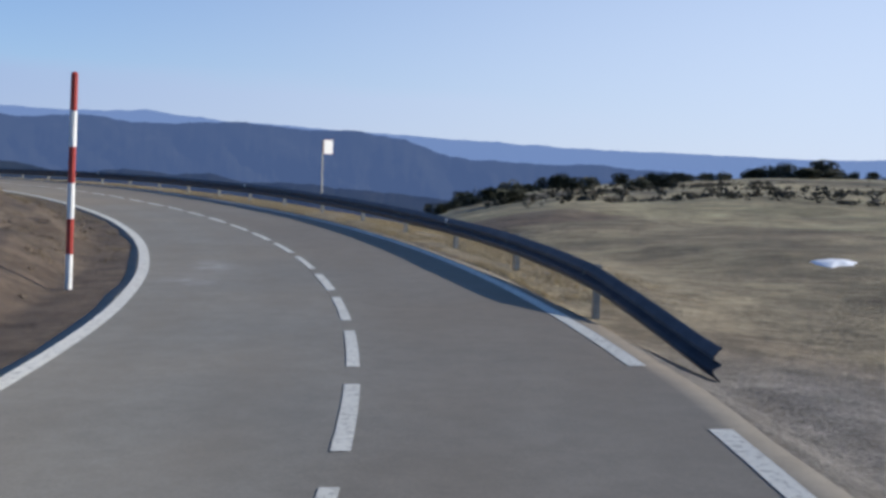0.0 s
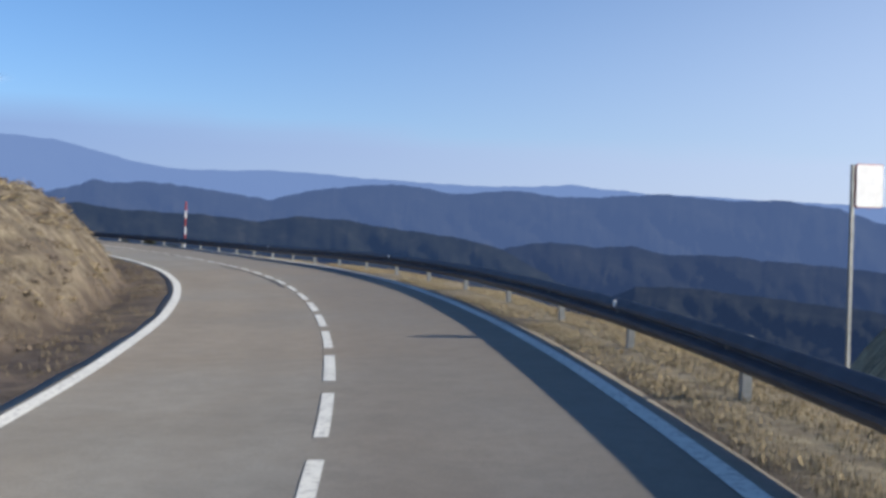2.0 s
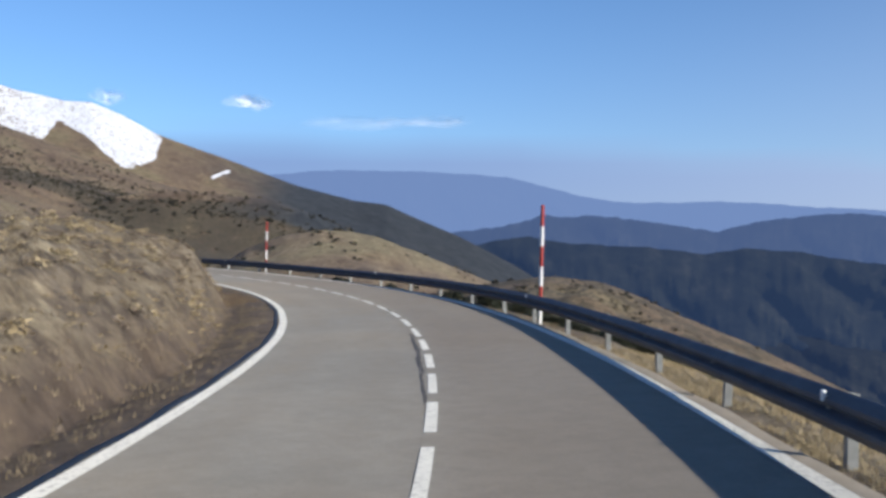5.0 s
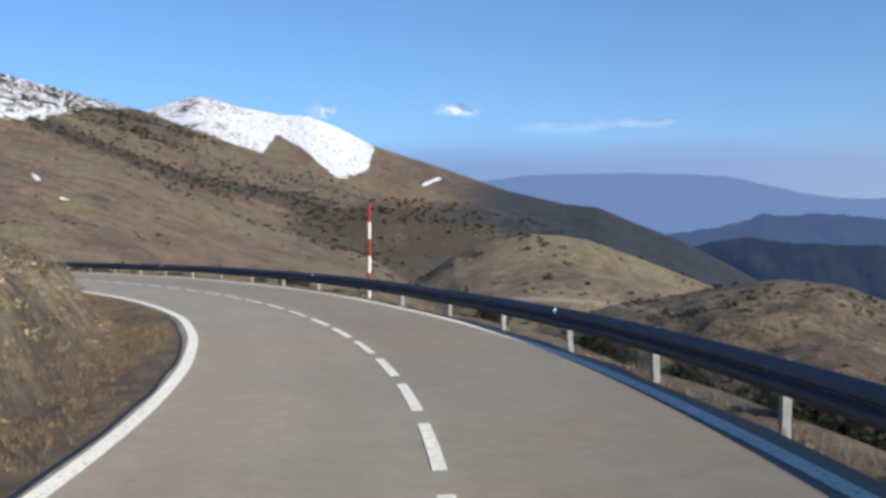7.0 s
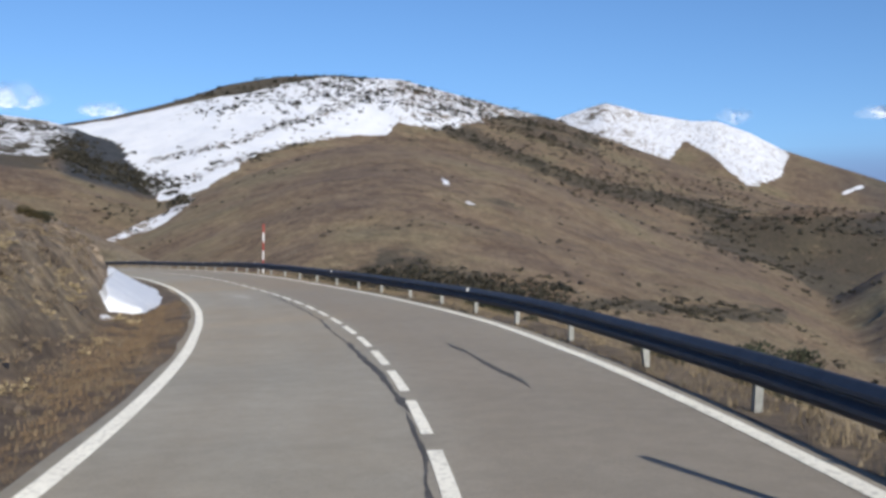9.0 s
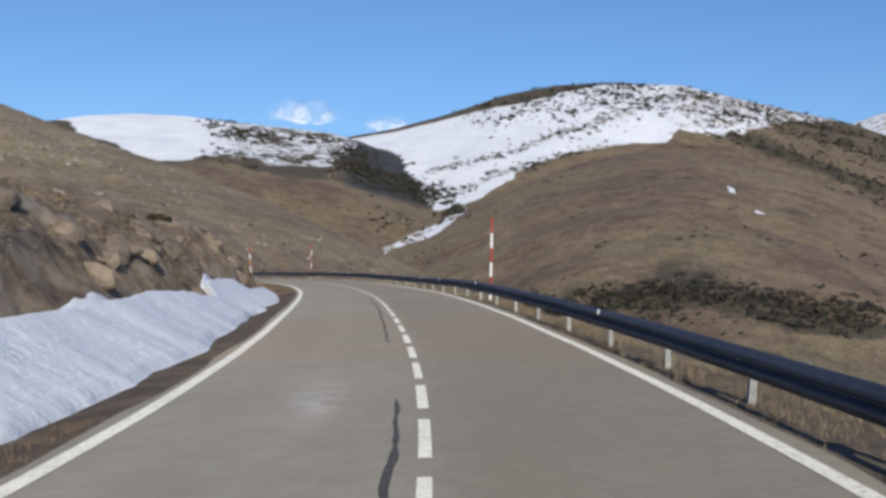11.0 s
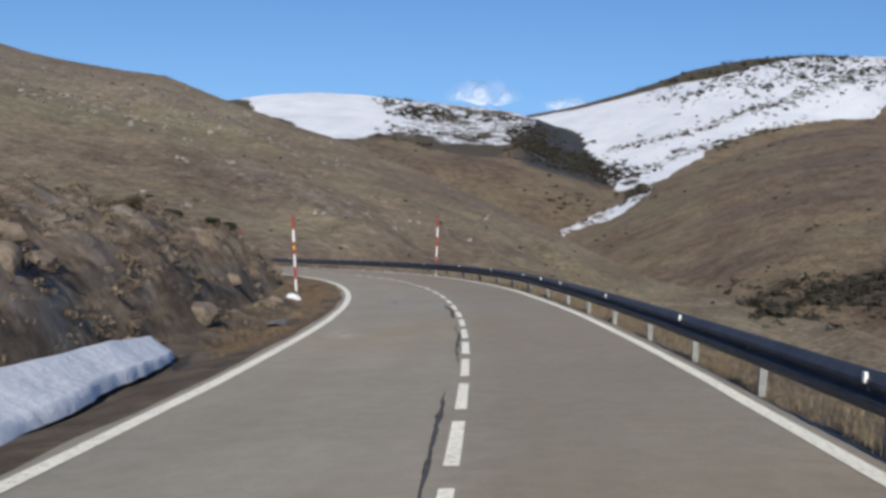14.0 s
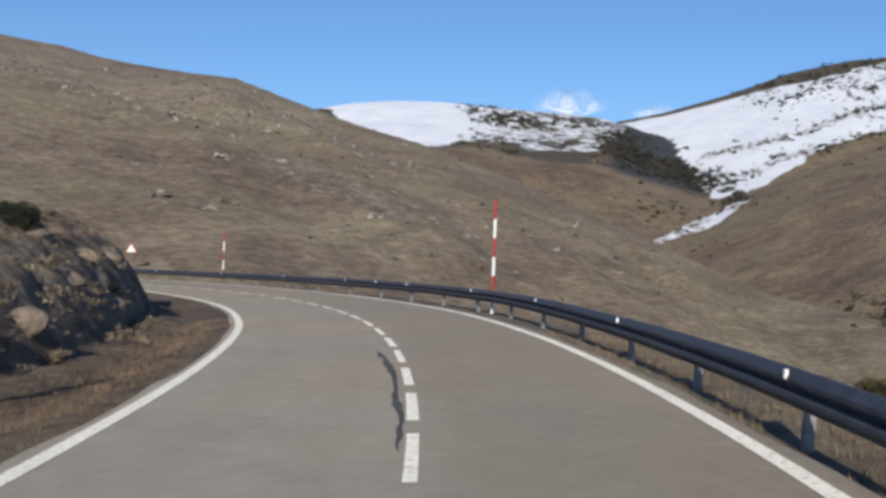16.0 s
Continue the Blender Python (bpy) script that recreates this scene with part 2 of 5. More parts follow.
def land(x, y, s, lat):
    """Height of the ground anywhere; s, lat: the place by the road."""
    valley = -620 + 20 * rough(x, y, 260, 7)
    z = np.maximum(verge(s, np.clip(lat, -130, 1500)), valley)
    z = z + (valley - z) * smooth(450, 1300, lat)  # the slope steepens into the valley
    out = smooth(0.4, 9, lat - rail_lat(s))
    for hill in HILLS.values():
        h = hill.height(x, y)
        k = np.where(h > -800, hill.fillet, 0.0)
        top = 0.5 * (h + z + np.sqrt((h - z) ** 2 + k * k))
        z = np.where(h > -800, z + (top - z) * out, z)
    return z


def stand(x, y):
    s, lat = beside(x, y)
    return land(np.atleast_1d(x), np.atleast_1d(y), s, lat)


# ---- materials ----
def material(name, rough_=0.9, metal=0.0):
    m = bpy.data.materials.new(name)
    m.use_nodes = True
    b = m.node_tree.nodes["Principled BSDF"]
    b.inputs["Roughness"].default_value, b.inputs["Metallic"].default_value = rough_, metal
    return m, m.node_tree.nodes, m.node_tree.links, b


def tex(nodes, links, scale, detail=6.0, coords="Object", rough_=0.6, stretch=None):
    c = nodes.new("ShaderNodeTexCoord")
    n = nodes.new("ShaderNodeTexNoise")
    n.inputs["Scale"].default_value, n.inputs["Detail"].default_value, n.inputs["Roughness"].default_value = scale, detail, rough_
    if stretch:
        mp = nodes.new("ShaderNodeMapping")
        mp.inputs["Scale"].default_value = stretch
        links.new(c.outputs[coords], mp.inputs[0])
        links.new(mp.outputs[0], n.inputs[0])
    else:
        links.new(c.outputs[coords], n.inputs[0])
    return n.outputs["Fac"]


def colours(nodes, links, fac, stops):
    r = nodes.new("ShaderNodeValToRGB")
    while len(r.color_ramp.elements) < len(stops):
        r.color_ramp.elements.new(0.5)
    for e, (p, c) in zip(r.color_ramp.elements, stops):
        e.position, e.color = p, (*c, 1)
    links.new(fac, r.inputs[0])
    return r.outputs[0]


def blend(nodes, links, fac, a, b, mode="MIX"):
    m = nodes.new("ShaderNodeMix")
    m.data_type, m.blend_type = "RGBA", mode
    for sock, v in ((m.inputs[0], fac), (m.inputs[6], a), (m.inputs[7], b)):
        if isinstance(v, (int, float)):
            sock.default_value = v
        elif isinstance(v, tuple):
            sock.default_value = (*v, 1)
        else:
            links.new(v, sock)
    return m.outputs[2]


def maths(nodes, links, op, a, b=0.0, clamp=False):
    m = nodes.new("ShaderNodeMath")
    m.operation, m.use_clamp = op, clamp
    for sock, v in ((m.inputs[0], a), (m.inputs[1], b)):
        if isinstance(v, (int, float)):
            sock.default_value = v
        else:
            links.new(v, sock)
    return m.outputs[0]


def bumpy(nodes, links, bsdf, fac, strength, distance):
    b = nodes.new("ShaderNodeBump")
    b.inputs["Strength"].default_value, b.inputs["Distance"].default_value = strength, distance
    links.new(fac, b.inputs["Height"])
    links.new(b.outputs[0], bsdf.inputs["Normal"])


def attr(nodes, name):
    a = nodes.new("ShaderNodeAttribute")
    a.attribute_name = name
    return a.outputs["Fac"]


def simple(name, c1, c2, scale, rough_=0.8, metal=0.0, bump=0.2, distance=0.01, detail=6.0):
    m, n, l, b = material(name, rough_, metal)
    f = tex(n, l, scale, detail)
    l.new(colours(n, l, f, [(0.3, c1), (0.7, c2)]), b.inputs["Base Color"])
    bumpy(n, l, b, tex(n, l, scale * 4), bump, distance)
    return m


def ground_material():
    m, n, l, b = material("dry_grassland", 0.95)
    b.inputs["Diffuse Roughness"].default_value = 0.25
    fine, mid, big = tex(n, l, 2.2, 8), tex(n, l, 0.12, 8), tex(n, l, 0.012, 8)
    blades = tex(n, l, 9.0, 8, rough_=0.75)
    grass = colours(n, l, mid, [(0.4, (0.129, 0.097, 0.067)), (0.5, (0.194, 0.152, 0.102)), (0.61, (0.254, 0.211, 0.146))])
    grass = blend(n, l, 0.5, grass, colours(n, l, big, [(0.41, (0.116, 0.085, 0.067)), (0.5, (0.185, 0.144, 0.098)), (0.57, (0.206, 0.175, 0.110)), (0.64, (0.185, 0.175, 0.106))]))
    grass = blend(n, l, attr(n, "meadow"), grass, colours(n, l, mid, [(0.4, (0.195, 0.175, 0.105)), (0.6, (0.365, 0.32, 0.2))]))
    grass = blend(n, l, 0.7, grass, colours(n, l, blades, [(0.3, (0.42, 0.39, 0.34)), (0.7, (1.55, 1.5, 1.42))]), "MULTIPLY")
    grass = blend(n, l, 0.42, grass, colours(n, l, tex(n, l, 0.5, 7, rough_=0.7), [(0.4, (0.5, 0.46, 0.42)), (0.6, (1.4, 1.42, 1.4))]), "MULTIPLY")
    # faint cattle terraces along the contours, and blotches of heath
    grass = blend(n, l, attr(n, "dun"), grass, (0.86, 0.825, 0.825), "MULTIPLY")
    grass = blend(n, l, maths(n, l, "MULTIPLY", attr(n, "far"), 0.07), grass, colours(n, l, tex(n, l, 0.03, 8, rough_=0.7, stretch=(1, 1, 5)), [(0.42, (0.62, 0.57, 0.52)), (0.58, (1.32, 1.32, 1.3))]), "MULTIPLY")
    grass = blend(n, l, 0.42, grass, colours(n, l, tex(n, l, 0.05, 10, rough_=0.72), [(0.42, (0.58, 0.5, 0.45)), (0.5, (1.0, 1.0, 1.0)), (0.59, (1.3, 1.3, 1.25))]), "MULTIPLY")
    soil = colours(n, l, fine, [(0.3, (0.06, 0.043, 0.032)), (0.6, (0.124, 0.09, 0.064)), (0.8, (0.19, 0.146, 0.107))])
    base = blend(n, l, maths(n, l, "MULTIPLY", attr(n, "soil"), colours(n, l, tex(n, l, 0.9, 6), [(0.3, (0.35,) * 3), (0.55, (1.0,) * 3)])), grass, soil)
    straw = blend(n, l, 0.6, colours(n, l, fine, [(0.3, (0.18, 0.145, 0.09)), (0.7, (0.43, 0.365, 0.245))]), colours(n, l, blades, [(0.3, (0.4, 0.36, 0.3)), (0.7, (1.5, 1.45, 1.4))]), "MULTIPLY")
    base = blend(n, l, attr(n, "straw"), base, straw)
    tuft = tex(n, l, 1.5, 9, rough_=0.68)
    turf = colours(n, l, tuft, [(0.36, (0.066, 0.05, 0.036)), (0.46, (0.135, 0.107, 0.074)), (0.55, (0.225, 0.185, 0.125)), (0.66, (0.32, 0.275, 0.19))])
    scree = colours(n, l, tuft, [(0.36, (0.085, 0.063, 0.045)), (0.46, (0.21, 0.155, 0.108)), (0.56, (0.33, 0.255, 0.18)), (0.68, (0.42, 0.345, 0.26))])
    turf = blend(n, l, 0.55, blend(n, l, attr(n, "crag"), turf, scree), colours(n, l, blades, [(0.3, (0.5, 0.47, 0.42)), (0.7, (1.45, 1.42, 1.36))]), "MULTIPLY")
    # dark heath in patches between the tufts
    heath = maths(n, l, "MULTIPLY", maths(n, l, "SUBTRACT", tex(n, l, 0.32, 7, rough_=0.65), 0.5), 7.0, True)
    turf = blend(n, l, maths(n, l, "MULTIPLY", heath, 0.75), turf, colours(n, l, tuft, [(0.4, (0.058, 0.044, 0.036)), (0.6, (0.135, 0.105, 0.082))]))
    base = blend(n, l, maths(n, l, "MULTIPLY", attr(n, "bank"), 0.85), base, turf)
    stone = colours(n, l, tex(n, l, 1.4, 8), [(0.3, (0.12, 0.10, 0.085)), (0.7, (0.40, 0.36, 0.31))])
    base = blend(n, l, maths(n, l, "MULTIPLY", attr(n, "stony"), maths(n, l, "MULTIPLY", maths(n, l, "SUBTRACT", tex(n, l, 0.55, 7), 0.5), 9.0, True)), base, stone)
    gravel = colours(n, l, tex(n, l, 22, 5), [(0.3, (0.12, 0.105, 0.088)), (0.7, (0.30, 0.27, 0.235))])
    base = blend(n, l, attr(n, "gravel"), base, gravel)
    base = blend(n, l, 0.5, base, colours(n, l, tex(n, l, 0.8, 9, rough_=0.75), [(0.42, (0.5, 0.46, 0.42)), (0.5, (0.95, 0.95, 0.95)), (0.58, (1.4, 1.4, 1.38))]), "MULTIPLY")
    base = blend(n, l, maths(n, l, "MULTIPLY", attr(n, "path"), 0.7), base, (0.36, 0.31, 0.235))
    # dark scrub: single bushes, and closed thickets where it is thick
    shrub = attr(n, "scrub")
    scrub = maths(n, l, "SUBTRACT", maths(n, l, "ADD", tex(n, l, 0.06, 10, rough_=0.8), maths(n, l, "MULTIPLY", shrub, 0.26)), 0.655)
    scrub = maths(n, l, "MULTIPLY", scrub, 14.0, True)
    dots = maths(n, l, "MULTIPLY", maths(n, l, "SUBTRACT", maths(n, l, "ADD", tex(n, l, 0.26, 4, rough_=0.6), maths(n, l, "MULTIPLY", shrub, 0.17)), 0.66), 22.0, True)
    scrub = maths(n, l, "MULTIPLY", maths(n, l, "MAXIMUM", scrub, maths(n, l, "MULTIPLY", dots, attr(n, "far"))), 0.86)
    base = blend(n, l, scrub, base, colours(n, l, tex(n, l, 0.35, 8), [(0.3, (0.02, 0.02, 0.013)), (0.55, (0.055, 0.046, 0.03)), (0.75, (0.11, 0.085, 0.055))]))
    # dark woods, with the blue of distance haze put into their colour
    base = blend(n, l, attr(n, "hazed_wood"), base, colours(n, l, tex(n, l, 0.05, 10, rough_=0.75), [(0.42, (0.012, 0.018, 0.025)), (0.58, (0.034, 0.039, 0.045))]))
    # snow, with the scrub standing through it
    patch = maths(n, l, "ADD", maths(n, l, "MULTIPLY", maths(n, l, "SUBTRACT", attr(n, "snow"), 0.5), 3.4), maths(n, l, "MULTIPLY", maths(n, l, "SUBTRACT", tex(n, l, 0.022, 10, rough_=0.8), 0.5), 8.0))
    patch = maths(n, l, "MULTIPLY", patch, 5.0, True)
    tufts = maths(n, l, "ADD", tex(n, l, 0.15, 6, rough_=0.7), maths(n, l, "MULTIPLY", attr(n, "speckle"), 0.25))
    tufts = maths(n, l, "SUBTRACT", 1.0, maths(n, l, "MULTIPLY", maths(n, l, "SUBTRACT", tufts, 0.66), 12.0, True))
    patch = maths(n, l, "MULTIPLY", patch, tufts)
    base = blend(n, l, patch, base, colours(n, l, tex(n, l, 0.03, 7), [(0.3, (0.60, 0.63, 0.69)), (0.6, (0.72, 0.74, 0.78))]))
    l.new(base, b.inputs["Base Color"])
    low = n.new("ShaderNodeBump")
    low.inputs["Strength"].default_value, low.inputs["Distance"].default_value = 0.4, 1.2
    l.new(tex(n, l, 0.09, 8, rough_=0.65), low.inputs["Height"])
    hi = n.new("ShaderNodeBump")
    hi.inputs["Strength"].default_value, hi.inputs["Distance"].default_value = 0.75, 0.16
    l.new(blend(n, l, 0.5, fine, blades), hi.inputs["Height"])
    l.new(low.outputs[0], hi.inputs["Normal"])
    l.new(hi.outputs[0], b.inputs["Normal"])
    return m


def asphalt_material():
    m, n, l, b = material("worn_asphalt", 0.8)
    b.inputs["Diffuse Roughness"].default_value = 0.6
    grit, blot, long_ = tex(n, l, 38, 5), tex(n, l, 0.35, 6), tex(n, l, 0.06, 5)
    base = colours(n, l, blot, [(0.42, (0.207, 0.188, 0.148)), (0.5, (0.237, 0.216, 0.171)), (0.58, (0.266, 0.239, 0.189))])
    base = blend(n, l, 0.55, base, colours(n, l, long_, [(0.42, (0.222, 0.213, 0.19)), (0.5, (0.24, 0.215, 0.176)), (0.58, (0.268, 0.212, 0.150))]))
    # the inner lane is greyer, the outer one browner
    base = blend(n, l, maths(n, l, "MULTIPLY", attr(n, "brown"), 0.85), base, (0.17, 0.139, 0.106))
    base = blend(n, l, 0.35, base, colours(n, l, grit, [(0.25, (0.6,) * 3), (0.75, (1.4,) * 3)]), "MULTIPLY")
    base = blend(n, l, 0.6, base, colours(n, l, tex(n, l, 3.0, 7, rough_=0.75), [(0.4, (0.86, 0.85, 0.84)), (0.6, (1.1, 1.1, 1.1))]), "MULTIPLY")
    # rubber worn into the wheel paths, with ragged edges
    track = maths(n, l, "MULTIPLY", attr(n, "track"), colours(n, l, tex(n, l, 0.5, 6), [(0.3, (0.15,) * 3), (0.7, (1.0,) * 3)]))
    base = blend(n, l, track, base, (0.193, 0.164, 0.125))
    pale = maths(n, l, "MULTIPLY", attr(n, "pale"), colours(n, l, tex(n, l, 1.6, 8, rough_=0.7), [(0.4, (0.0,) * 3), (0.62, (1.0,) * 3)]))
    base = blend(n, l, pale, base, (0.44, 0.42, 0.40))
    spot = maths(n, l, "MULTIPLY", maths(n, l, "SUBTRACT", tex(n, l, 0.9, 3, rough_=0.5), 0.735), 14.0, True)
    base = blend(n, l, maths(n, l, "MULTIPLY", spot, 0.6), base, (0.11, 0.098, 0.085))
    l.new(base, b.inputs["Base Color"])
    bumpy(n, l, b, grit, 0.15, 0.005)
    return m


def paint_material(name, c, worn):
    m, n, l, b = material(name, 0.65)
    b.inputs["Diffuse Roughness"].default_value = 0.6
    wear = maths(n, l, "MULTIPLY", maths(n, l, "SUBTRACT", tex(n, l, 15, 8, rough_=0.75), worn), 9.0, True)
    base = blend(n, l, wear, tuple(0.82 * v for v in c), c)
    base = blend(n, l, maths(n, l, "MULTIPLY", maths(n, l, "SUBTRACT", 1.0, wear), 0.55), base, (0.24, 0.22, 0.195))
    base = blend(n, l, 0.5, base, colours(n, l, tex(n, l, 1.1, 5), [(0.3, (0.82,) * 3), (0.7, (1.08,) * 3)]), "MULTIPLY")
    l.new(base, b.inputs["Base Color"])
    bumpy(n, l, b, tex(n, l, 40), 0.2, 0.003)
    return m


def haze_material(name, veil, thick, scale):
    """Woods on a range far off, sunlit, with haze painted in as an even glow."""
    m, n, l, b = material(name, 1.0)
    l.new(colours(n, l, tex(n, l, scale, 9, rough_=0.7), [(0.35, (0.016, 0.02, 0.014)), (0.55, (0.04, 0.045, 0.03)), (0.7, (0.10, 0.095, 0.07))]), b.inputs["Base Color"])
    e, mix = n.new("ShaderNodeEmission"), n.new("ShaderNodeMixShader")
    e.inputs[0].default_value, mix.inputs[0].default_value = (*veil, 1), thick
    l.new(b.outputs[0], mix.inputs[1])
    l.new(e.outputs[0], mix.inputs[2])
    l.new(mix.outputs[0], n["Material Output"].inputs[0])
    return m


def leaf_material(name, dark, light):
    m, n, l, b = material(name, 0.8)
    g = n.new("ShaderNodeNewGeometry")
    l.new(colours(n, l, g.outputs["Random Per Island"], [(0.1, dark), (0.9, light)]), b.inputs["Base Color"])
    return m


GROUND = ground_material()
ASPHALT = asphalt_material()
WHITE_LINE = paint_material("white_road_paint", (0.72, 0.70, 0.62), 0.38)
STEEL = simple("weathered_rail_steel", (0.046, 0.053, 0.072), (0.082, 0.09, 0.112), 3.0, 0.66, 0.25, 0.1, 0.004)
ZINC = simple("galvanised_steel", (0.2, 0.205, 0.195), (0.33, 0.335, 0.32), 6.0, 0.55, 0.35, 0.1, 0.003)
RED = simple("red_pole_paint", (0.30, 0.028, 0.02), (0.38, 0.04, 0.028), 9.0, 0.5)
WHITE = simple("white_pole_paint", (0.70, 0.70, 0.68), (0.80, 0.80, 0.78), 9.0, 0.5)
YELLOW = simple("yellow_reflective_band", (0.70, 0.48, 0.03), (0.80, 0.55, 0.05), 9.0, 0.4)
REFLECT = simple("white_reflector", (0.75, 0.75, 0.72), (0.85, 0.85, 0.82), 20.0, 0.3)
SNOW = simple("old_snow", (0.76, 0.79, 0.84), (0.87, 0.89, 0.92), 1.1, 0.75, 0.0, 0.6, 0.07, 9)
ROCK = simple("brown_rock", (0.13, 0.1, 0.074), (0.33, 0.265, 0.2), 2.4, 0.95, 0.0, 0.8, 0.06, 9)
STONE = simple("pale_stone", (0.28, 0.25, 0.21), (0.42, 0.38, 0.33), 3.0, 0.95, 0.0, 0.6, 0.04, 9)
TAR = simple("crack_sealing_tar", (0.07, 0.065, 0.058), (0.12, 0.11, 0.098), 6.0, 0.9)
BARK = simple("grey_bark", (0.07, 0.055, 0.04), (0.14, 0.11, 0.085), 12.0)
LEAF = leaf_material("juniper_leaves", (0.012, 0.016, 0.009), (0.045, 0.05, 0.026))
OLIVE = leaf_material("broom_leaves", (0.035, 0.03, 0.012), (0.11, 0.085, 0.035))
STRAW = leaf_material("dry_grass_blades", (0.2, 0.15, 0.08), (0.48, 0.385, 0.225))
HAY = leaf_material("brown_grass_blades", (0.10, 0.075, 0.045), (0.32, 0.25, 0.155))
PALE = leaf_material("pale_hill_stones", (0.22, 0.2, 0.17), (0.42, 0.39, 0.34))
RUST = leaf_material("rusty_grass_blades", (0.1, 0.066, 0.038), (0.27, 0.185, 0.105))
HEATH = leaf_material("heath_twigs", (0.075, 0.056, 0.04), (0.26, 0.2, 0.14))
SCRUB = leaf_material("scrub_twigs", (0.016, 0.017, 0.011), (0.06, 0.05, 0.032))
WATER, _n, _l, _b = material("ditch_water", 0.12)
_b.inputs["Base Color"].default_value = (0.03, 0.035, 0.035, 1)


# ---- building helpers ----
def mesh_object(name, verts, faces, mat, parent=None, smooth_=False):
    me = bpy.data.meshes.new(name)
    me.from_pydata([tuple(map(float, v)) for v in verts], [], [tuple(map(int, f)) for f in faces])
    me.materials.append(mat)
    if smooth_:
        me.shade_smooth()
    ob = new(name, me)
    if parent:
        ob.parent = parent
    return ob


def part(name, bm, mat, parent, label="", smooth_=False):
    me = bpy.data.meshes.new(name)
    bm.to_mesh(me)
    bm.free()
    me.materials.append(mat)
    if smooth_:
        me.shade_smooth()
    ob = new(name, me)
    ob.parent = parent
    return tagged(ob, label) if label else ob


def grid_faces(rows, cols):
    a = (np.arange(rows - 1)[:, None] * cols + np.arange(cols - 1)).ravel()
    return np.stack([a, a + cols, a + cols + 1, a + 1], 1)


def fast_mesh(name, verts, faces, mat, smooth_=True):
    """A mesh from arrays of vertices and of quads or triangles."""
    me = bpy.data.meshes.new(name)
    verts, faces = np.asarray(verts, np.float32), np.asarray(faces, np.int32)
    k = faces.shape[1]
    me.vertices.add(len(verts))
    me.vertices.foreach_set("co", verts.ravel())
    me.loops.add(faces.size)
    me.loops.foreach_set("vertex_index", faces.ravel())
    me.polygons.add(len(faces))
    me.polygons.foreach_set("loop_start", np.arange(len(faces), dtype=np.int32) * k)
    me.update(calc_edges=True)
    me.materials.append(mat)
    if smooth_:
        me.shade_smooth()
    return me


def put_attribute(me, name, values):
    a = me.attributes.new(name, "FLOAT", "POINT")
    a.data.foreach_set("value", np.clip(np.asarray(values, np.float32), 0, 1))


def empty(name, m, label, category, group="", kind=""):
    ob = new(name)
    ob.matrix_world = m
    return tagged(ob, label, category, group, kind)


# ---- ground: one sheet round a point inside the bend ----
HUB = (-116.0, -11.0)
th_road = np.unwrap(np.arctan2(road_y - HUB[1], road_x - HUB[0]))
r_road = np.hypot(road_x - HUB[0], road_y - HUB[1])
keep = np.concatenate([[True], np.diff(np.maximum.accumulate(th_road)) > 1e-6])
th_k, r_k = th_road[keep], r_road[keep]
t_in = np.radians(np.arange(np.degrees(th_k[0]), np.degrees(th_k[-1]), 0.16))
t_out = np.radians(np.concatenate([np.arange(np.degrees(th_k[-1]), 238, 0.3), np.linspace(238, np.degrees(th_k[0]) + 360, 60)]))
theta = np.concatenate([t_in, t_out[1:]])
near_r = np.interp(theta, th_k, r_k)
gap = theta > th_k[-1]
near_r[gap] = r_k[-1] + (r_k[0] - r_k[-1]) * (theta[gap] - th_k[-1]) / (th_k[0] + 2 * np.pi - th_k[-1])
lat_in = np.concatenate([[0.0004, 0.015], np.linspace(0.03, 0.86, 26)])
fine = np.concatenate([np.arange(-13, -9, 0.4), np.arange(-9, -2.4, 0.17), np.arange(-2.4, 2.4, 1.2), np.arange(2.4, 7, 0.3), np.arange(7, 14, 0.6)])
outer = [14.0]
while outer[-1] < 2900:
    outer.append(outer[-1] * (1.017 if outer[-1] < 350 else 1.01) + 0.2)
cols = []
for t, r0 in zip(theta, near_r):
    cols.append(np.concatenate([lat_in * (r0 - 13) / 0.9, r0 + fine, r0 + np.array(outer)]))
R = np.array(cols)
X = HUB[0] + R * np.cos(theta)[:, None]
Y = HUB[1] + R * np.sin(theta)[:, None]
gx, gy = X.ravel(), Y.ravel()
gs, glat = beside(gx, gy)
gz = land(gx, gy, gs, glat)
me = fast_mesh("ground", np.stack([gx, gy, gz], 1), grid_faces(*X.shape)[:, ::-1], GROUND)


OWN = {name: (h.height(gx, gy) > gz - 1.5 - 0.55 * h.fillet) & (glat > 20) for name, h in HILLS.items()}


def above(eye, x, y, z, line):
    """How far, in degrees, a place stands above a line drawn on the view from the eye."""
    dx, dy = x - eye[0], y - eye[1]
    az, r = np.degrees(np.arctan2(-dx, dy)), np.hypot(dx, dy)
    el = np.degrees(np.arctan2(z - eye[2], r))
    return el - np.interp(az, [a for a, _ in line], [b for _, b in line]), az, el, r


def along(eye, line, wide, soft=0.6):
    """1 along a line drawn on the slopes as they show from the eye, 0 away from it; frayed by noise."""
    line = sorted(line)
    d_, az_, el_, r_ = above(eye, gx, gy, gz, line)
    w = wide * (1 + 0.7 * rough(gx, gy, 60, 23, 3))
    return smooth(w * (1 + soft), w * (1 - soft), abs(d_)) * smooth(line[0][0] - 0.3, line[0][0] + 0.3, az_) * smooth(line[-1][0] + 0.3, line[-1][0] - 0.3, az_) * (r_ > 60)


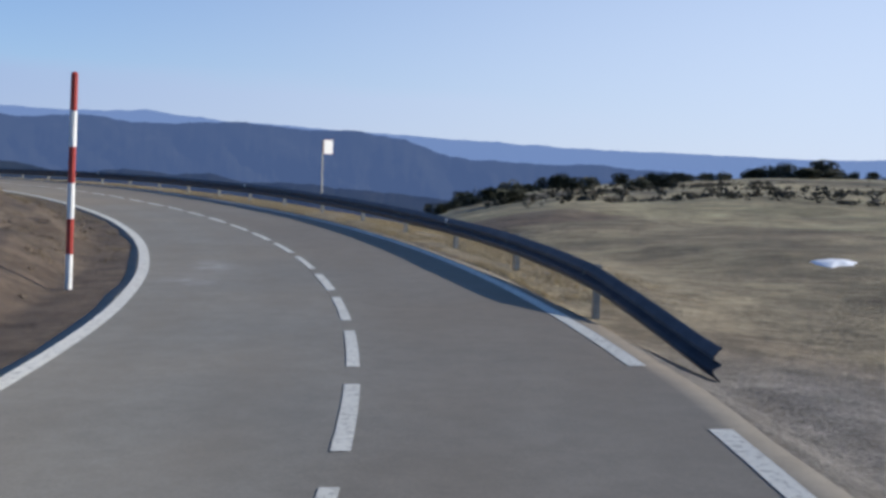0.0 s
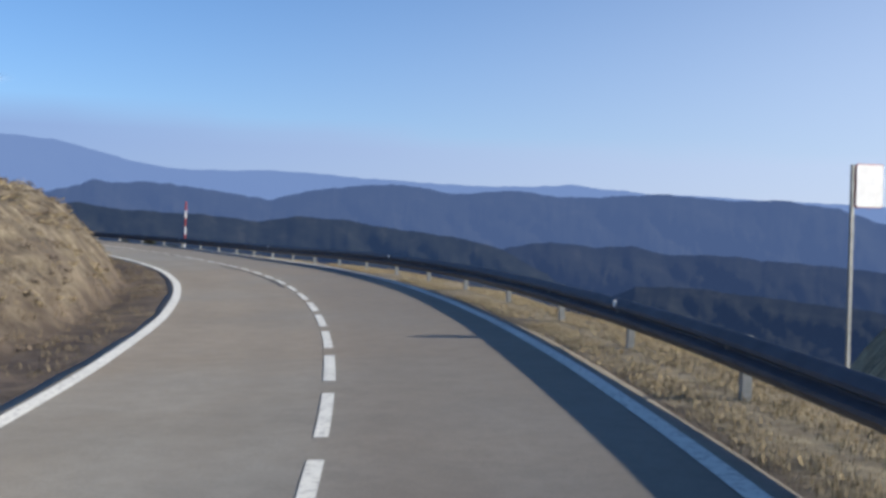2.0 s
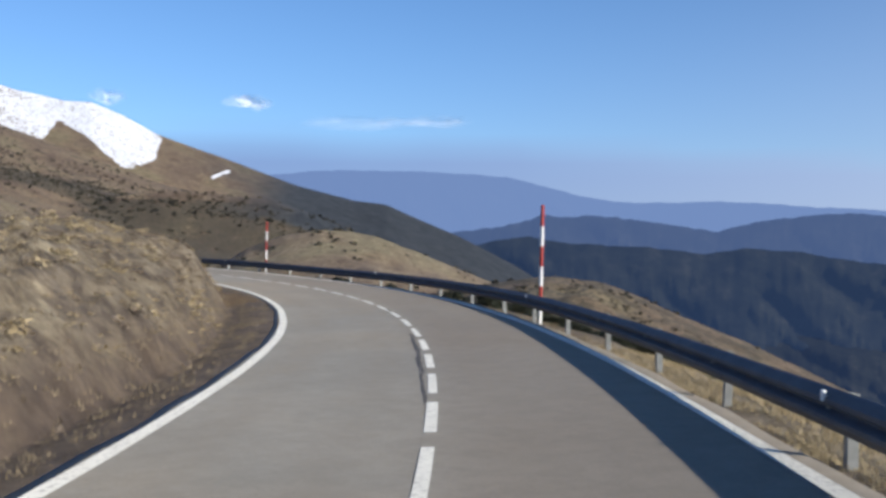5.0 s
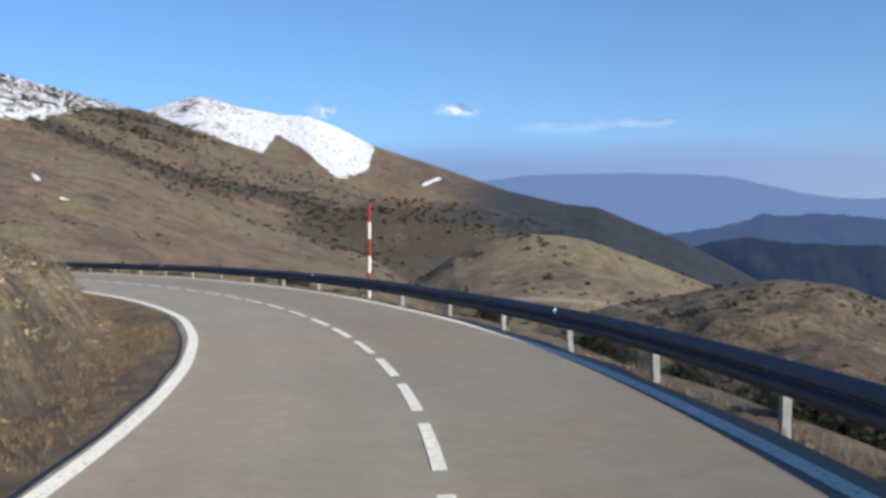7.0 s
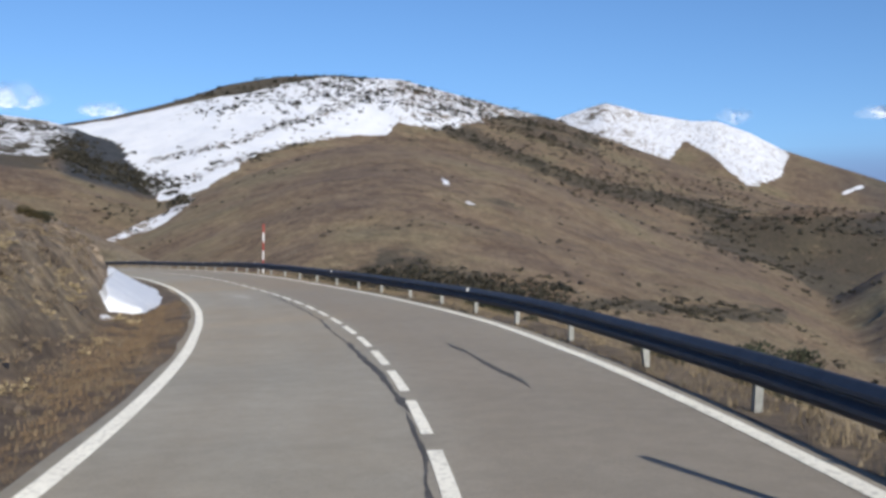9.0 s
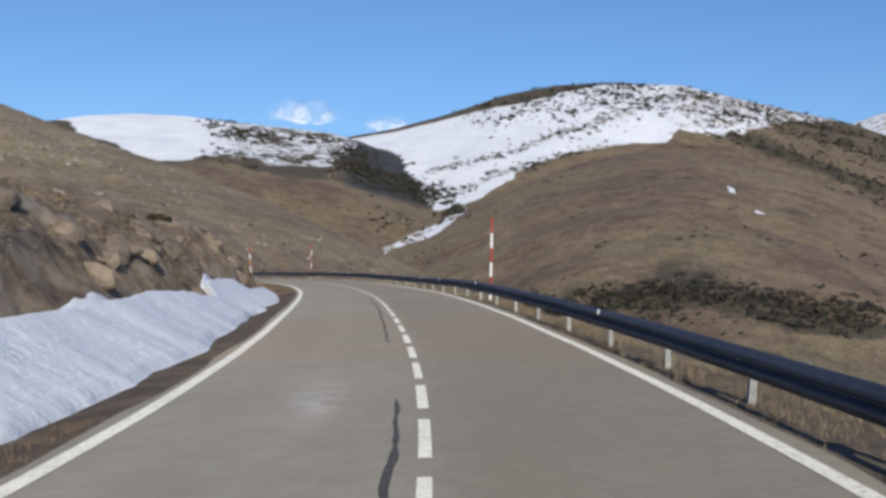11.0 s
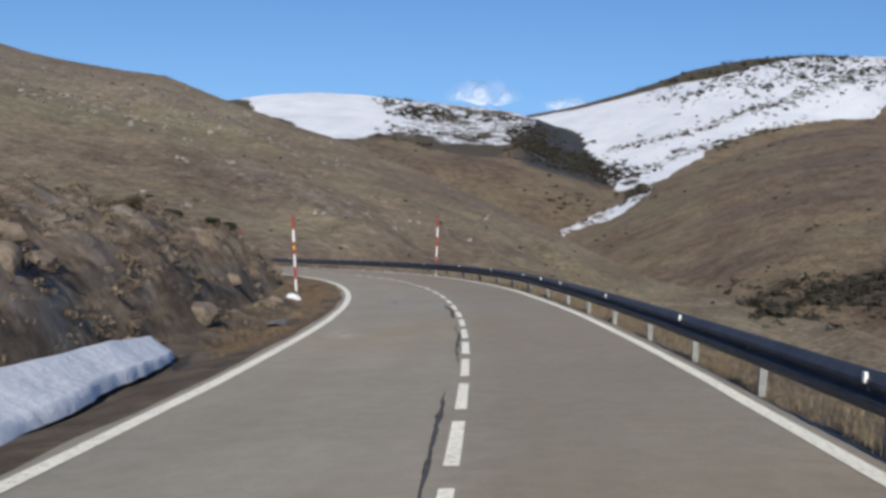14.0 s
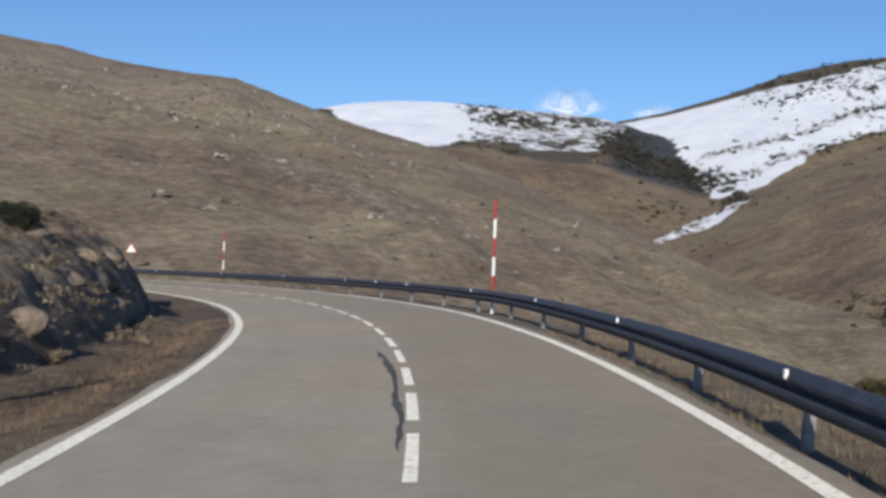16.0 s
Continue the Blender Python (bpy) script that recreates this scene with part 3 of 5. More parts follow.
# the big dome: a smooth snowfield, two rows of scrub across it, a bare cap, and a speckled right flank
d1, az1, el1, r1 = above(E9, gx, gy, gz, [(77, 6.9), (79.3, 7.1), (81, 7.2), (82.4, 6.8), (83.5, 6.55), (85.5, 6.8), (86.6, 6.9), (87.2, 6.15), (88.8, 6.2), (90.5, 5.95), (92, 5.7), (92.9, 5.4), (94.3, 4.7), (95.5, 3.85), (96.7, 3.1), (97.6, 2.65), (98.5, 2.6), (106, 4)])
below1 = ramp(az1, HILLS["dome"].line) - el1
on_dome = (OWN["dome"] | OWN["spur"]) & (r1 > 500)
snow = smooth(-0.3, 0.35, d1 + 0.34 * rough(gx, gy, 60, 39, 4)) * on_dome * (az1 > 76.5) * (az1 < 107)
snow = snow * np.where(az1 < 86.6, 0.66, 1)
cap_deep = ramp(az1, [(86, 0.0), (90, 0.1), (92.5, 0.4), (94.8, 0.62), (97.7, 0.3), (102, 0.14), (106, 0.1)])
bald = smooth(cap_deep + 0.1, cap_deep - 0.06, below1) * (az1 > 88) * (r1 > 800)
snow = snow * (1 - 0.95 * bald)
row = np.maximum(along(E9, [(99.3, 4.6), (94.8, 5.75), (93.1, 6.47), (91.4, 7.0), (89, 7.8), (87.9, 8.4)], 0.15), along(E9, [(98.2, 3.3), (95.4, 4.6), (92.5, 5.5), (90, 6.2)], 0.15))
crown = smooth(1.7, 0.5, below1) * smooth(96, 93.8, az1) * (az1 > 76)
speckle = np.clip(0.12 + 0.62 * row + 0.36 * crown + 0.25 * smooth(88, 86, az1), 0, 1)
# the ridge to its left: clean snow, then a mottled face and a dark wooded shoulder
d2, az2, el2, r2 = above(E15, gx, gy, gz, [(102.8, 6.4), (104.0, 5.5), (104.8, 4.7), (106.1, 4.75), (108.2, 4.95), (110.5, 5.2), (112, 5.1), (113.5, 5.0), (115, 5.2), (118.9, 6.8), (125, 7)])
az2n = az2 + 1.6 * rough(gx, gy, 130, 19, 4)
ridge = smooth(-0.3, 0.35, d2 + 0.25 * rough(gx, gy, 80, 29, 3)) * OWN["snow_ridge"] * (az2 > 103)
snow = np.where(OWN["snow_ridge"], ridge * (0.58 + 0.42 * smooth(109, 112.5, az2n)), snow)
speckle = np.where(OWN["snow_ridge"], 0.02 + 0.68 * smooth(113, 108.5, az2n), speckle)
shoulder = OWN["snow_ridge"] * smooth(-0.25, 0.15, above(E15, gx, gy, gz, [(97, 2.3), (98.4, 2.95), (100.5, 3.5), (103, 4.05), (104.6, 4.5)])[0] + 0.3 * rough(gx, gy, 70, 5, 3)) * smooth(104.6, 103.4, az2)
gully = along(E9, [(96.9, 2.9), (97.3, 2.6), (98.7, 1.6), (100.1, 0.98), (101.3, 0.45)], 0.3, 0.5) * (r1 > 580)
snow = np.maximum(snow, 0.66 * gully)
# the far peak
d3, az3, el3, r3 = above(E7, gx, gy, gz, [(66.4, 5.4), (66.9, 4.25), (68.6, 3.68), (70.2, 4.86), (71.7, 5.8), (72.4, 4.9), (74.3, 5.25), (76.3, 5.9), (80, 6.2)])
snow = np.where(OWN["peak"], smooth(-0.35, 0.4, d3 + 0.5 * rough(gx, gy, 110, 43, 5)) * smooth(65.9, 67.1, az3 + 0.6 * rough(gx, gy, 90, 44, 3)) * (1 - 0.35 * smooth(73, 75, az3)), snow)
speckle = np.where(OWN["peak"], 0.5 + 0.15 * smooth(72, 74, az3) * smooth(-0.2, 0.3, rough(gx, gy, 90, 3, 3)), speckle)
snow = np.maximum(snow, 0.9 * along(E7, [(64.2, 3.25), (63.2, 3.6)], 0.1) * OWN["peak"])
snow = np.maximum(snow, 0.95 * np.maximum(along(E10, [(83.7, 3.76), (83.95, 3.95), (84.2, 4.15)], 0.15), along(E10, [(82.4, 2.77), (82.8, 2.92)], 0.06)) * OWN["spur"])
put_attribute(me, "snow", snow)
dl = -glat - left_edge(gs) - 0.35
put_attribute(me, "bank", smooth(40, 50, gs) * smooth(-0.2, 0.7, dl - ramp(gs, TOE)) * smooth(26, 12, dl) * (glat < 0))
put_attribute(me, "crag", ramp(gs, CRAG) * (glat < 0))
put_attribute(me, "speckle", speckle)
crag = ramp(gs, CRAG)
blotch = smooth(-0.05, 0.35, rough(gx, gy, 3.2, 27, 3))
put_attribute(me, "soil", np.where(abs(glat) < 14, np.maximum(smooth(-0.6, 0.2, dl) * smooth(3.0, 1.7, dl), np.maximum(0.75 * crag, 0.7 * blotch) * smooth(1, 2, dl) * smooth(8, 5, dl)) + smooth(0.5, -0.2, glat - right_edge(gs) - 0.5) * (glat > 0), 0)
              + 0.7 * smooth(0.25, 0.5, ramp(gs, [(0, 1), (40, 0.9), (60, 0)])) * (glat < 0) * (dl > 0) * (dl < 12)
              + (glat > right_edge(gs) + 0.3) * (glat < 14) * smooth(92, 100, gs) * (0.7 + 0.3 * smooth(-0.1, 0.4, rough(gx, gy, 4, 33, 3))))
put_attribute(me, "straw", np.where(glat > 0, smooth(0.25, 0.6, glat - right_edge(gs)) * smooth(5.5, 2.5, glat - rail_lat(gs)) * ramp(gs, [(0, 0.0), (12, 0.2), (17, 0.9), (60, 0.9), (88, 0.45), (100, 0.1), (160, 0.12), (240, 0.2), (335, 0.2)]),
                                   0.4 * (1 - blotch) * smooth(1.8, 3.0, dl) * smooth(12, 5, dl) * ramp(gs, [(40, 0), (55, 1), (100, 0.8), (150, 0.3), (180, 0.1), (335, 0.1)])))
E8 = (-72.0, 85.7, 0.4)
tracks = np.maximum(along(E8, [(59.6, -2.91), (57.3, -2.86), (55.3, -3.03), (52.9, -3.36), (50.6, -3.75)], 0.09), along(E8, [(63, -4.6), (60.9, -4.67), (59.2, -5.0)], 0.09)) * (r3 > 60)
put_attribute(me, "path", tracks)
put_attribute(me, "gravel", smooth(15, 11.5, gs + 0.35 * (glat - 4)) * smooth(0.15, 0.4, glat - right_edge(gs)) * smooth(7.5, 4.5, glat - 0.3 * (gs - 5) + 0.8 * rough(gx, gy, 2.5, 3, 3)) * (gs > -30))
put_attribute(me, "meadow", 1.0 * OWN["pasture"] + 0.5 * (glat > 6) * (glat < 20) * (gs < 40))
near_below = ramp(az2, HILLS["near_hill"].line) - el2
put_attribute(me, "stony", np.where(glat < 0, 0.6 * crag * smooth(1.3, 2.2, dl) * smooth(8, 6, dl), OWN["near_hill"] * np.clip(0.3 + 0.25 * rough(gx, gy, 40, 8, 3) + 0.8 * smooth(1.9, 1.0, near_below) * smooth(0.1, 0.5, near_below) * smooth(116, 119, az2) + 0.8 * along(E15, [(121, 3.9), (119.9, 3.6), (115, 2.0), (113, 1.5)], 0.45), 0, 1)))
thick1 = along(E10, [(90, -1.7), (86.4, -0.9), (83.5, -1.5), (80.6, -2.4), (77.8, -2.7), (75, -2.5), (72.4, -2.6), (66, -3)], 0.42)
thick2 = along(E12, [(92, -2.4), (90, -2.0), (87.3, -1.7), (84.7, -1.5), (82, -1.8), (78, -2.3)], 0.8) * (r1 < 600)
flank = along(E9, [(85.3, 7.15), (82.8, 6.25), (79.8, 5.1), (77.2, 4.1), (74, 3.3), (70.5, 2.3), (68, 1.9), (64, 0.9)], 0.36) * (OWN["dome"] | OWN["spur"])
heath = OWN["dome"] * (d1 < 0.2) * (az1 < 88)
creek = smooth(0.9, -0.4, above(E9, gx, gy, gz, [(56, -0.2), (62, 0.9), (66, 1.5), (70, 1.6), (74, 1.2)])[0]) * smooth(-2.6, -1.2, el1) * smooth(73, 69, az1) * (r1 > 430) * (OWN["dome"] | (r1 > 900))
ravine = along(E7, [(71, 2.3), (68, 1.4), (65.5, 0.3), (64.5, -0.8)], 0.6) * (r3 > 500)
knoll_scrub = np.maximum(along(E7, [(66, 1.3), (62.5, 0.95), (59.5, 0.6)], 0.4), along(E7, [(64, 0.2), (61, -0.5)], 0.35)) * (r3 > 350)
ledge_scrub = OWN["terrace"] * smooth(0.12, 0.4, above(E7, gx, gy, gz, [(56, 0.2), (58, 1.0), (59.5, 1.65), (61.2, 2.2), (64.5, 2.43), (66.8, 2.55), (69, 2.2)])[0] * -1) * (r3 < 1160) * smooth(57, 59, az3)
spur_spots = np.maximum(along(E9, [(82.2, 3.1), (80.6, 2.7), (79.2, 2.3)], 0.16), along(E9, [(87.6, -0.1), (85.9, 0.1), (84.6, -0.1)], 0.3)) * OWN["spur"]
streak = along(E15, [(133, 5.45), (131.7, 5.44), (123.7, 5.33), (118.5, 4.83), (116, 4.4)], 0.1) * OWN["near_hill"]
put_attribute(me, "scrub", np.clip(0.95 * thick1 + 0.85 * thick2 + 0.9 * flank + 0.36 * heath + 0.6 * creek + 0.7 * ravine + 0.7 * knoll_scrub + 0.75 * ledge_scrub + 0.6 * spur_spots + 0.4 * streak + 0.65 * row + 0.4 * crown + 0.85 * bald
              + 0.75 * OWN["snow_ridge"] * (ridge > 0.05) * smooth(112.5, 108.5, az2n) + 0.22 * OWN["snow_ridge"] + 0.06 * (glat > 40) + 0.75 * OWN["pasture"] * smooth(0.0, 0.5, rough(gx, gy, 16, 4, 3)) * smooth(30, 70, np.hypot(gx - E0[0], gy - E0[1])) + 0.3 * OWN["peak"] + 0.62 * OWN["shoulder"] + 0.1 * OWN["knoll"] + 0.8 * (glat < 30) * smooth(0.8, 1.6, glat - rail_lat(gs)) * smooth(95, 99, gs) * smooth(132, 124, gs), 0, 1))
put_attribute(me, "dun", 1.0 * (OWN["spur"] | OWN["dome"] | OWN["snow_ridge"] | OWN["terrace"] | OWN["shoulder"] | OWN["peak"]))
put_attribute(me, "far", smooth(60, 150, glat) * (1 - 0.5 * OWN["near_hill"]))
put_attribute(me, "hazed_wood", np.maximum(0.95 * shoulder, (r3 > 1100) * smooth(66, 58.5, az3 + 2.5 * rough(gx, gy, 160, 37, 4)) * smooth(-0.2, 0.6, ramp(az3, [(40, -1), (50, 0), (64, 5)]) - el3 + 2.2)))
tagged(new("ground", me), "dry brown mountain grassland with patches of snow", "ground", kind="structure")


# ---- road ----
def road_slab():
    s = np.arange(-66, 329, 0.5)
    u = np.linspace(0, 1, 25)
    rows = []
    for k in s:
        a, b = -float(left_edge(k)) - 0.24, float(right_edge(k)) + 0.27
        a += 0.06 * float(noise2(k, 0, 1.7, 5))
        b += 0.06 * float(noise2(k, 9, 1.7, 6))
        lat = a + (b - a) * u
        x, y = plan(np.full(25, k), lat)
        z = deck(np.full(25, k), lat)
        rows.append(np.stack([np.r_[x[0], x, x[-1]], np.r_[y[0], y, y[-1]], np.r_[z[0] - 0.25, z, z[-1] - 0.25]], 1))
    v = np.array(rows)
    me = fast_mesh("road", v.reshape(-1, 3), grid_faces(len(s), 27)[:, ::-1], ASPHALT, False)
    ss, lt = beside(v[..., 0].ravel(), v[..., 1].ravel())
    track = sum(np.exp(-((lt - c) / 0.38) ** 2) for c in (-2.2, -0.8, 0.8, 2.1))
    put_attribute(me, "track", 0.5 * track)
    put_attribute(me, "brown", smooth(-0.6, 0.6, lt) * (0.6 + 0.4 * rough(ss, lt * 4, 14, 12, 3)))
    pale = sum(np.exp(-((ss - a) / w) ** 2 - ((lt - b) / 0.3) ** 2) for a, b, w in ((20.9, -1.7, 0.8), (18.8, -2.1, 0.7), (176, -1.2, 1.5), (228, -2.4, 1.2)))
    put_attribute(me, "pale", 0.8 * pale)
    return tagged(new("road", me), "worn grey-brown asphalt road curving round a hillside", "road", kind="structure")


def strip(name, s, a, b, lift, mat, parent=None):
    """A painted strip between the lateral places a and b, lying on the road."""
    x0, y0 = plan(s, a)
    x1, y1 = plan(s, b)
    m = 0.5 * (a + b)
    xm, ym = plan(s, m)
    v = np.concatenate([np.stack([x0, y0, deck(s, a) + lift], 1)[:, None], np.stack([xm, ym, deck(s, m) + lift], 1)[:, None], np.stack([x1, y1, deck(s, b) + lift], 1)[:, None]], 1)
    ob = new(name, fast_mesh(name, v.reshape(-1, 3), grid_faces(len(s), 3)[:, ::-1], mat, False))
    if parent:
        ob.parent = parent
    return ob


road_slab()
for side in (-1, 1):
    s = np.arange(-60, 326, 0.8)
    c = -left_edge(s) if side < 0 else right_edge(s)
    wob = 0.012 * noise2(s, 0 * s, 2.5, 8 + side)
    if side > 0:
        for k0, k1 in ((-60, 8.95), (10.5, 326)):
            q = (s >= k0) & (s <= k1)
            tagged(strip("edge_line", s[q], c[q] - 0.085 + wob[q], c[q] + 0.085 + wob[q], 0.006, WHITE_LINE), "continuous white painted road edge line", "road marking", kind="structure")
    else:
        tagged(strip("edge_line", s, c - 0.095 + wob, c + 0.095 + wob, 0.006, WHITE_LINE), "continuous white painted road edge line", "road marking", kind="structure")
centre = empty("centre_line", Matrix(), "white broken centre line painted on the asphalt", "road marking", kind="structure")
PHASE, PERIOD, HALF = -8.923, 3.033, 1.108
for k in range(-12, 110):
    m = PHASE + PERIOD * k
    if m > 322:
        break
    s = np.linspace(m - HALF, m + HALF, 5)
    w = 0.062 + 0.004 * math.sin(k * 2.3)
    strip("dash", s, -w + 0 * s, w + 0 * s, 0.006, WHITE_LINE, centre)


def crack(s0, s1, lat0, lat1, width, seed):
    s = np.arange(s0, s1, 0.06)
    lat = lat0 + (lat1 - lat0) * (s - s0) / (s1 - s0) + 0.07 * rough(s, 0 * s, 1.6, seed, 5)
    w = np.maximum(0.008, width * (0.5 + 0.55 * rough(s, 0 * s + 5, 2.2, seed + 3, 3) + 0.55 * np.clip(rough(s, 0 * s + 9, 0.5, seed + 5, 3), -0.3, 1))) * smooth(s0 - 0.1, s0 + 1, s) * smooth(s1 + 0.1, s1 - 1, s) + 0.004
    return tagged(strip("sealed_crack", s, lat - w, lat + w, 0.004, TAR), "dark tar-sealed crack in the asphalt", "road crack", "cracks in the road", "structure")


for a in ((58, 75, -0.16, -0.3, 0.09, 1), (86, 97, -0.12, -0.16, 0.045, 3), (130, 146, -0.1, -0.13, 0.035, 5),
          (146, 158, -0.1, -0.45, 0.075, 6), (147.5, 154, 1.5, 1.36, 0.07, 7), (158, 176, -0.34, -0.3, 0.05, 8), (184, 197, -0.42, -0.34, 0.045, 9), (196, 207, -0.34, -0.36, 0.05, 10),
          (208, 219, -0.12, -0.22, 0.045, 11), (222, 230, -0.1, -0.16, 0.04, 12), (232, 238, -0.12, -0.2, 0.07, 13), (246, 256, -0.1, -0.3, 0.06, 14), (239, 241, -1.75, -1.55, 0.04, 15),
          (196.6, 197.6, 0.35, 0.6, 0.05, 16)):
    crack(*a)

# ---- guardrail ----
POST_AT = np.interp(np.arange(80), [0, 1, 12, 23, 25, 29, 36, 40, 47, 55, 79], [16, 20.2, 63.2, 105.1, 113.1, 129.0, 158.7, 175.4, 203.1, 234.3, 330])
rail = empty("guardrail", Matrix.Translation(on_road(16.0, 3.5)), "weathered steel crash barrier on galvanised posts along the drop", "guardrail")
WAVE = [(0.0, 0.0), (0.017, -0.022), (0.083, -0.078), (0.122, -0.078), (0.166, -0.004), (0.184, -0.004), (0.228, -0.078), (0.267, -0.078), (0.333, -0.022), (0.35, 0.0)]


def rail_place(s):
    """Foot of the rail: place, and its height above the road's edge."""
    lat = float(rail_lat(s))
    x, y = plan(s, lat)
    return lat, float(x), float(y), float(verge(np.array([s]), np.array([lat]))[0])


def rail_top(s):
    """Height of the rail's upper edge."""
    lat = float(rail_lat(s))
    return float(deck(s, lat)) + float(ramp(s, RAIL_OVER)) + 0.012 * float(noise2(s, 0, 6, 19))


def local(ob, parent):
    ob.parent = parent
    ob.matrix_parent_inverse = parent.matrix_world.inverted()
    return ob


def rail_panel(s0, s1):
    n = 5 if s0 > 15 else 11
    verts, prof = [], [(h, o) for h, o in WAVE] + [(h, o + 0.012) for h, o in reversed(WAVE)]
    for s in np.linspace(s0, s1, n):
        lat, x, y, z = rail_place(s)
        top = rail_top(s)
        for h, o in prof:
            px, py = plan(s, lat - 0.06 + o)
            verts.append((float(px), float(py), top - 0.35 + h))
    k = len(prof)
    faces = [(i * k + j, i * k + (j + 1) % k, (i + 1) * k + (j + 1) % k, (i + 1) * k + j) for i in range(n - 1) for j in range(k)]
    faces += [tuple(range(k)), tuple(reversed(range((n - 1) * k, n * k)))]
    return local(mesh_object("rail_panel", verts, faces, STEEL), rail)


def post_mesh():
    bm = bmesh.new()
    w, d, t, h0, h1 = 0.05, 0.09, 0.010, -1.2, 0.0
    prof = [(-w, 0), (w, 0), (w, d), (w - t, d), (w - t, t), (-w + t, t), (-w + t, d), (-w, d)]
    lo = [bm.verts.new((a, b, h0)) for a, b in prof]
    hi = [bm.verts.new((a, b, h1)) for a, b in prof]
    for i in range(8):
        bm.faces.new((lo[i], lo[(i + 1) % 8], hi[(i + 1) % 8], hi[i]))
    bm.faces.new(hi[::1])
    bm.faces.new(lo[::-1])
    bmesh.ops.recalc_face_normals(bm, faces=bm.faces)
    me = bpy.data.meshes.new("post")
    bm.to_mesh(me)
    bm.free()
    me.materials.append(ZINC)
    return me


def box_mesh(name, sx, sy, sz, mat, bevel=0.006):
    bm = bmesh.new()
    bmesh.ops.create_cube(bm, size=1)
    bmesh.ops.scale(bm, vec=(sx, sy, sz), verts=bm.verts)
    bmesh.ops.bevel(bm, geom=bm.edges[:], offset=bevel, segments=1, affect="EDGES")
    me = bpy.data.meshes.new(name)
    bm.to_mesh(me)
    bm.free()
    me.materials.append(mat)
    return me


POST, SPACER, CAT = post_mesh(), box_mesh("spacer", 0.09, 0.07, 0.24, ZINC), box_mesh("reflector", 0.035, 0.05, 0.09, REFLECT, 0.004)
BOLT = box_mesh("bolt", 0.035, 0.03, 0.035, ZINC, 0.008)
stops = [11.9] + [float(k) for k in POST_AT]
for s0, s1 in zip(stops, stops[1:]):
    rail_panel(s0, s1 + 0.12)
for k in range(80):
    s = float(POST_AT[k])
    lat, x, y, z = rail_place(s)
    top = rail_top(s)
    h = float(np.interp(s, road_s, road_h))
    lean = Euler((radians(2.5 * math.sin(k * 1.7)), radians(2.0 * math.sin(k * 2.9)), h))
    for name, me, off, up in (("post", POST, 0.05, -0.04), ("spacer", SPACER, 0.0, -0.16), ("bolt", BOLT, -0.10, -0.155)):
        ob = new(name, me)
        px, py = plan(s, lat + off)
        turn = lean if name == "post" else Euler((0, 0, h))
        ob.matrix_world = Matrix.LocRotScale((float(px), float(py), top + up), Euler((turn.x, turn.y, turn.z)), None)
        if name == "post":
            ob.matrix_world = Matrix.LocRotScale((float(px), float(py), top + up), Euler((turn.x, turn.y, h - math.pi / 2)), None)
        local(ob, rail)
    if (s > 214 and k % 2 == 0) or k % 5 == 2:
        ob = new("reflector", CAT)
        px, py = plan(s, lat - 0.14)
        ob.matrix_world = Matrix.LocRotScale((float(px), float(py), top - 0.06), Euler((0, 0, h)), None)
        tagged(local(ob, rail), "small white reflector on the barrier")

# ---- snow poles ----
def ring(bm, r0, r1, z0, z1, n=12, cap=True):
    lo = [bm.verts.new((r0 * math.cos(2 * math.pi * i / n), r0 * math.sin(2 * math.pi * i / n), z0)) for i in range(n)]
    hi = [bm.verts.new((r1 * math.cos(2 * math.pi * i / n), r1 * math.sin(2 * math.pi * i / n), z1)) for i in range(n)]
    for i in range(n):
        bm.faces.new((lo[i], lo[(i + 1) % n], hi[(i + 1) % n], hi[i]))
    if cap:
        bm.faces.new(hi)
        bm.faces.new(lo[::-1])


def snow_pole(x, y, z0, top, band, first="red", yellow=False, lean=(0.0, 0.0), label="", radius=0.05):
    pole = empty("snow_pole", pose(x, y, z0, lean[0], lean[1], 0), label or "tall red and white banded snow marker pole behind the barrier", "marker pole", "snow poles")
    z, k = top - z0, 0
    while z > -0.3:
        bm = bmesh.new()
        lo = max(z - band, -0.4)
        ring(bm, radius, radius, lo + 0.002, z)
        red = k % 2 == 0
        part("red_band" if red else "white_band", bm, RED if red else WHITE, pole, smooth_=False)
        if yellow and k == 2:
            bm = bmesh.new()
            ring(bm, radius + 0.006, radius + 0.006, z - 0.30, z - 0.17)
            part("yellow_band", bm, YELLOW, pole, "yellow reflective band")
        z -= band
        k += 1
    bm = bmesh.new()
    ring(bm, radius + 0.004, radius * 0.6, 0, 0.035)
    cap = part("cap", bm, RED, pole)
    cap.location.z = top - z0
    return pole


BAND = 0.571
for x, y, top, band, lean in ((-55.4, 82.1, 1.63, 0.523, (0, 1.6)), (-90.6, 93.35, 1.75, 0.54, (0, 2.2)), (-158.85, 84.83, 2.40, BAND, (0, 0.8)), (-219.37, 60.94, 2.06, BAND, (0, 0)), (-244.75, 34.5, 1.0, BAND, (0, 0))):
    ps, pl = beside(x, y)
    off = max(float(pl[0]), float(rail_lat(ps)[0]) + 0.14)
    px, py = plan(ps, np.array([off]))
    g = float(stand(px, py)[0])
    snow_pole(float(px[0]), float(py[0]), g, top, band, lean=lean)
g = float(stand(-198.52, 61.98)[0])
snow_pole(-198.52, 61.98, g, g + 6 * 0.495, 0.495, yellow=True, lean=(5.4, 0), label="red and white snow pole with a yellow band")
px, py = plan(np.array([17.9]), np.array([-3.75]))
g = float(stand(px, py)[0])
snow_pole(float(px[0]), float(py[0]), g, g + 6 * 0.515, 0.515, lean=(0, 1.6), label="red and white banded snow pole in bare earth beside the road")

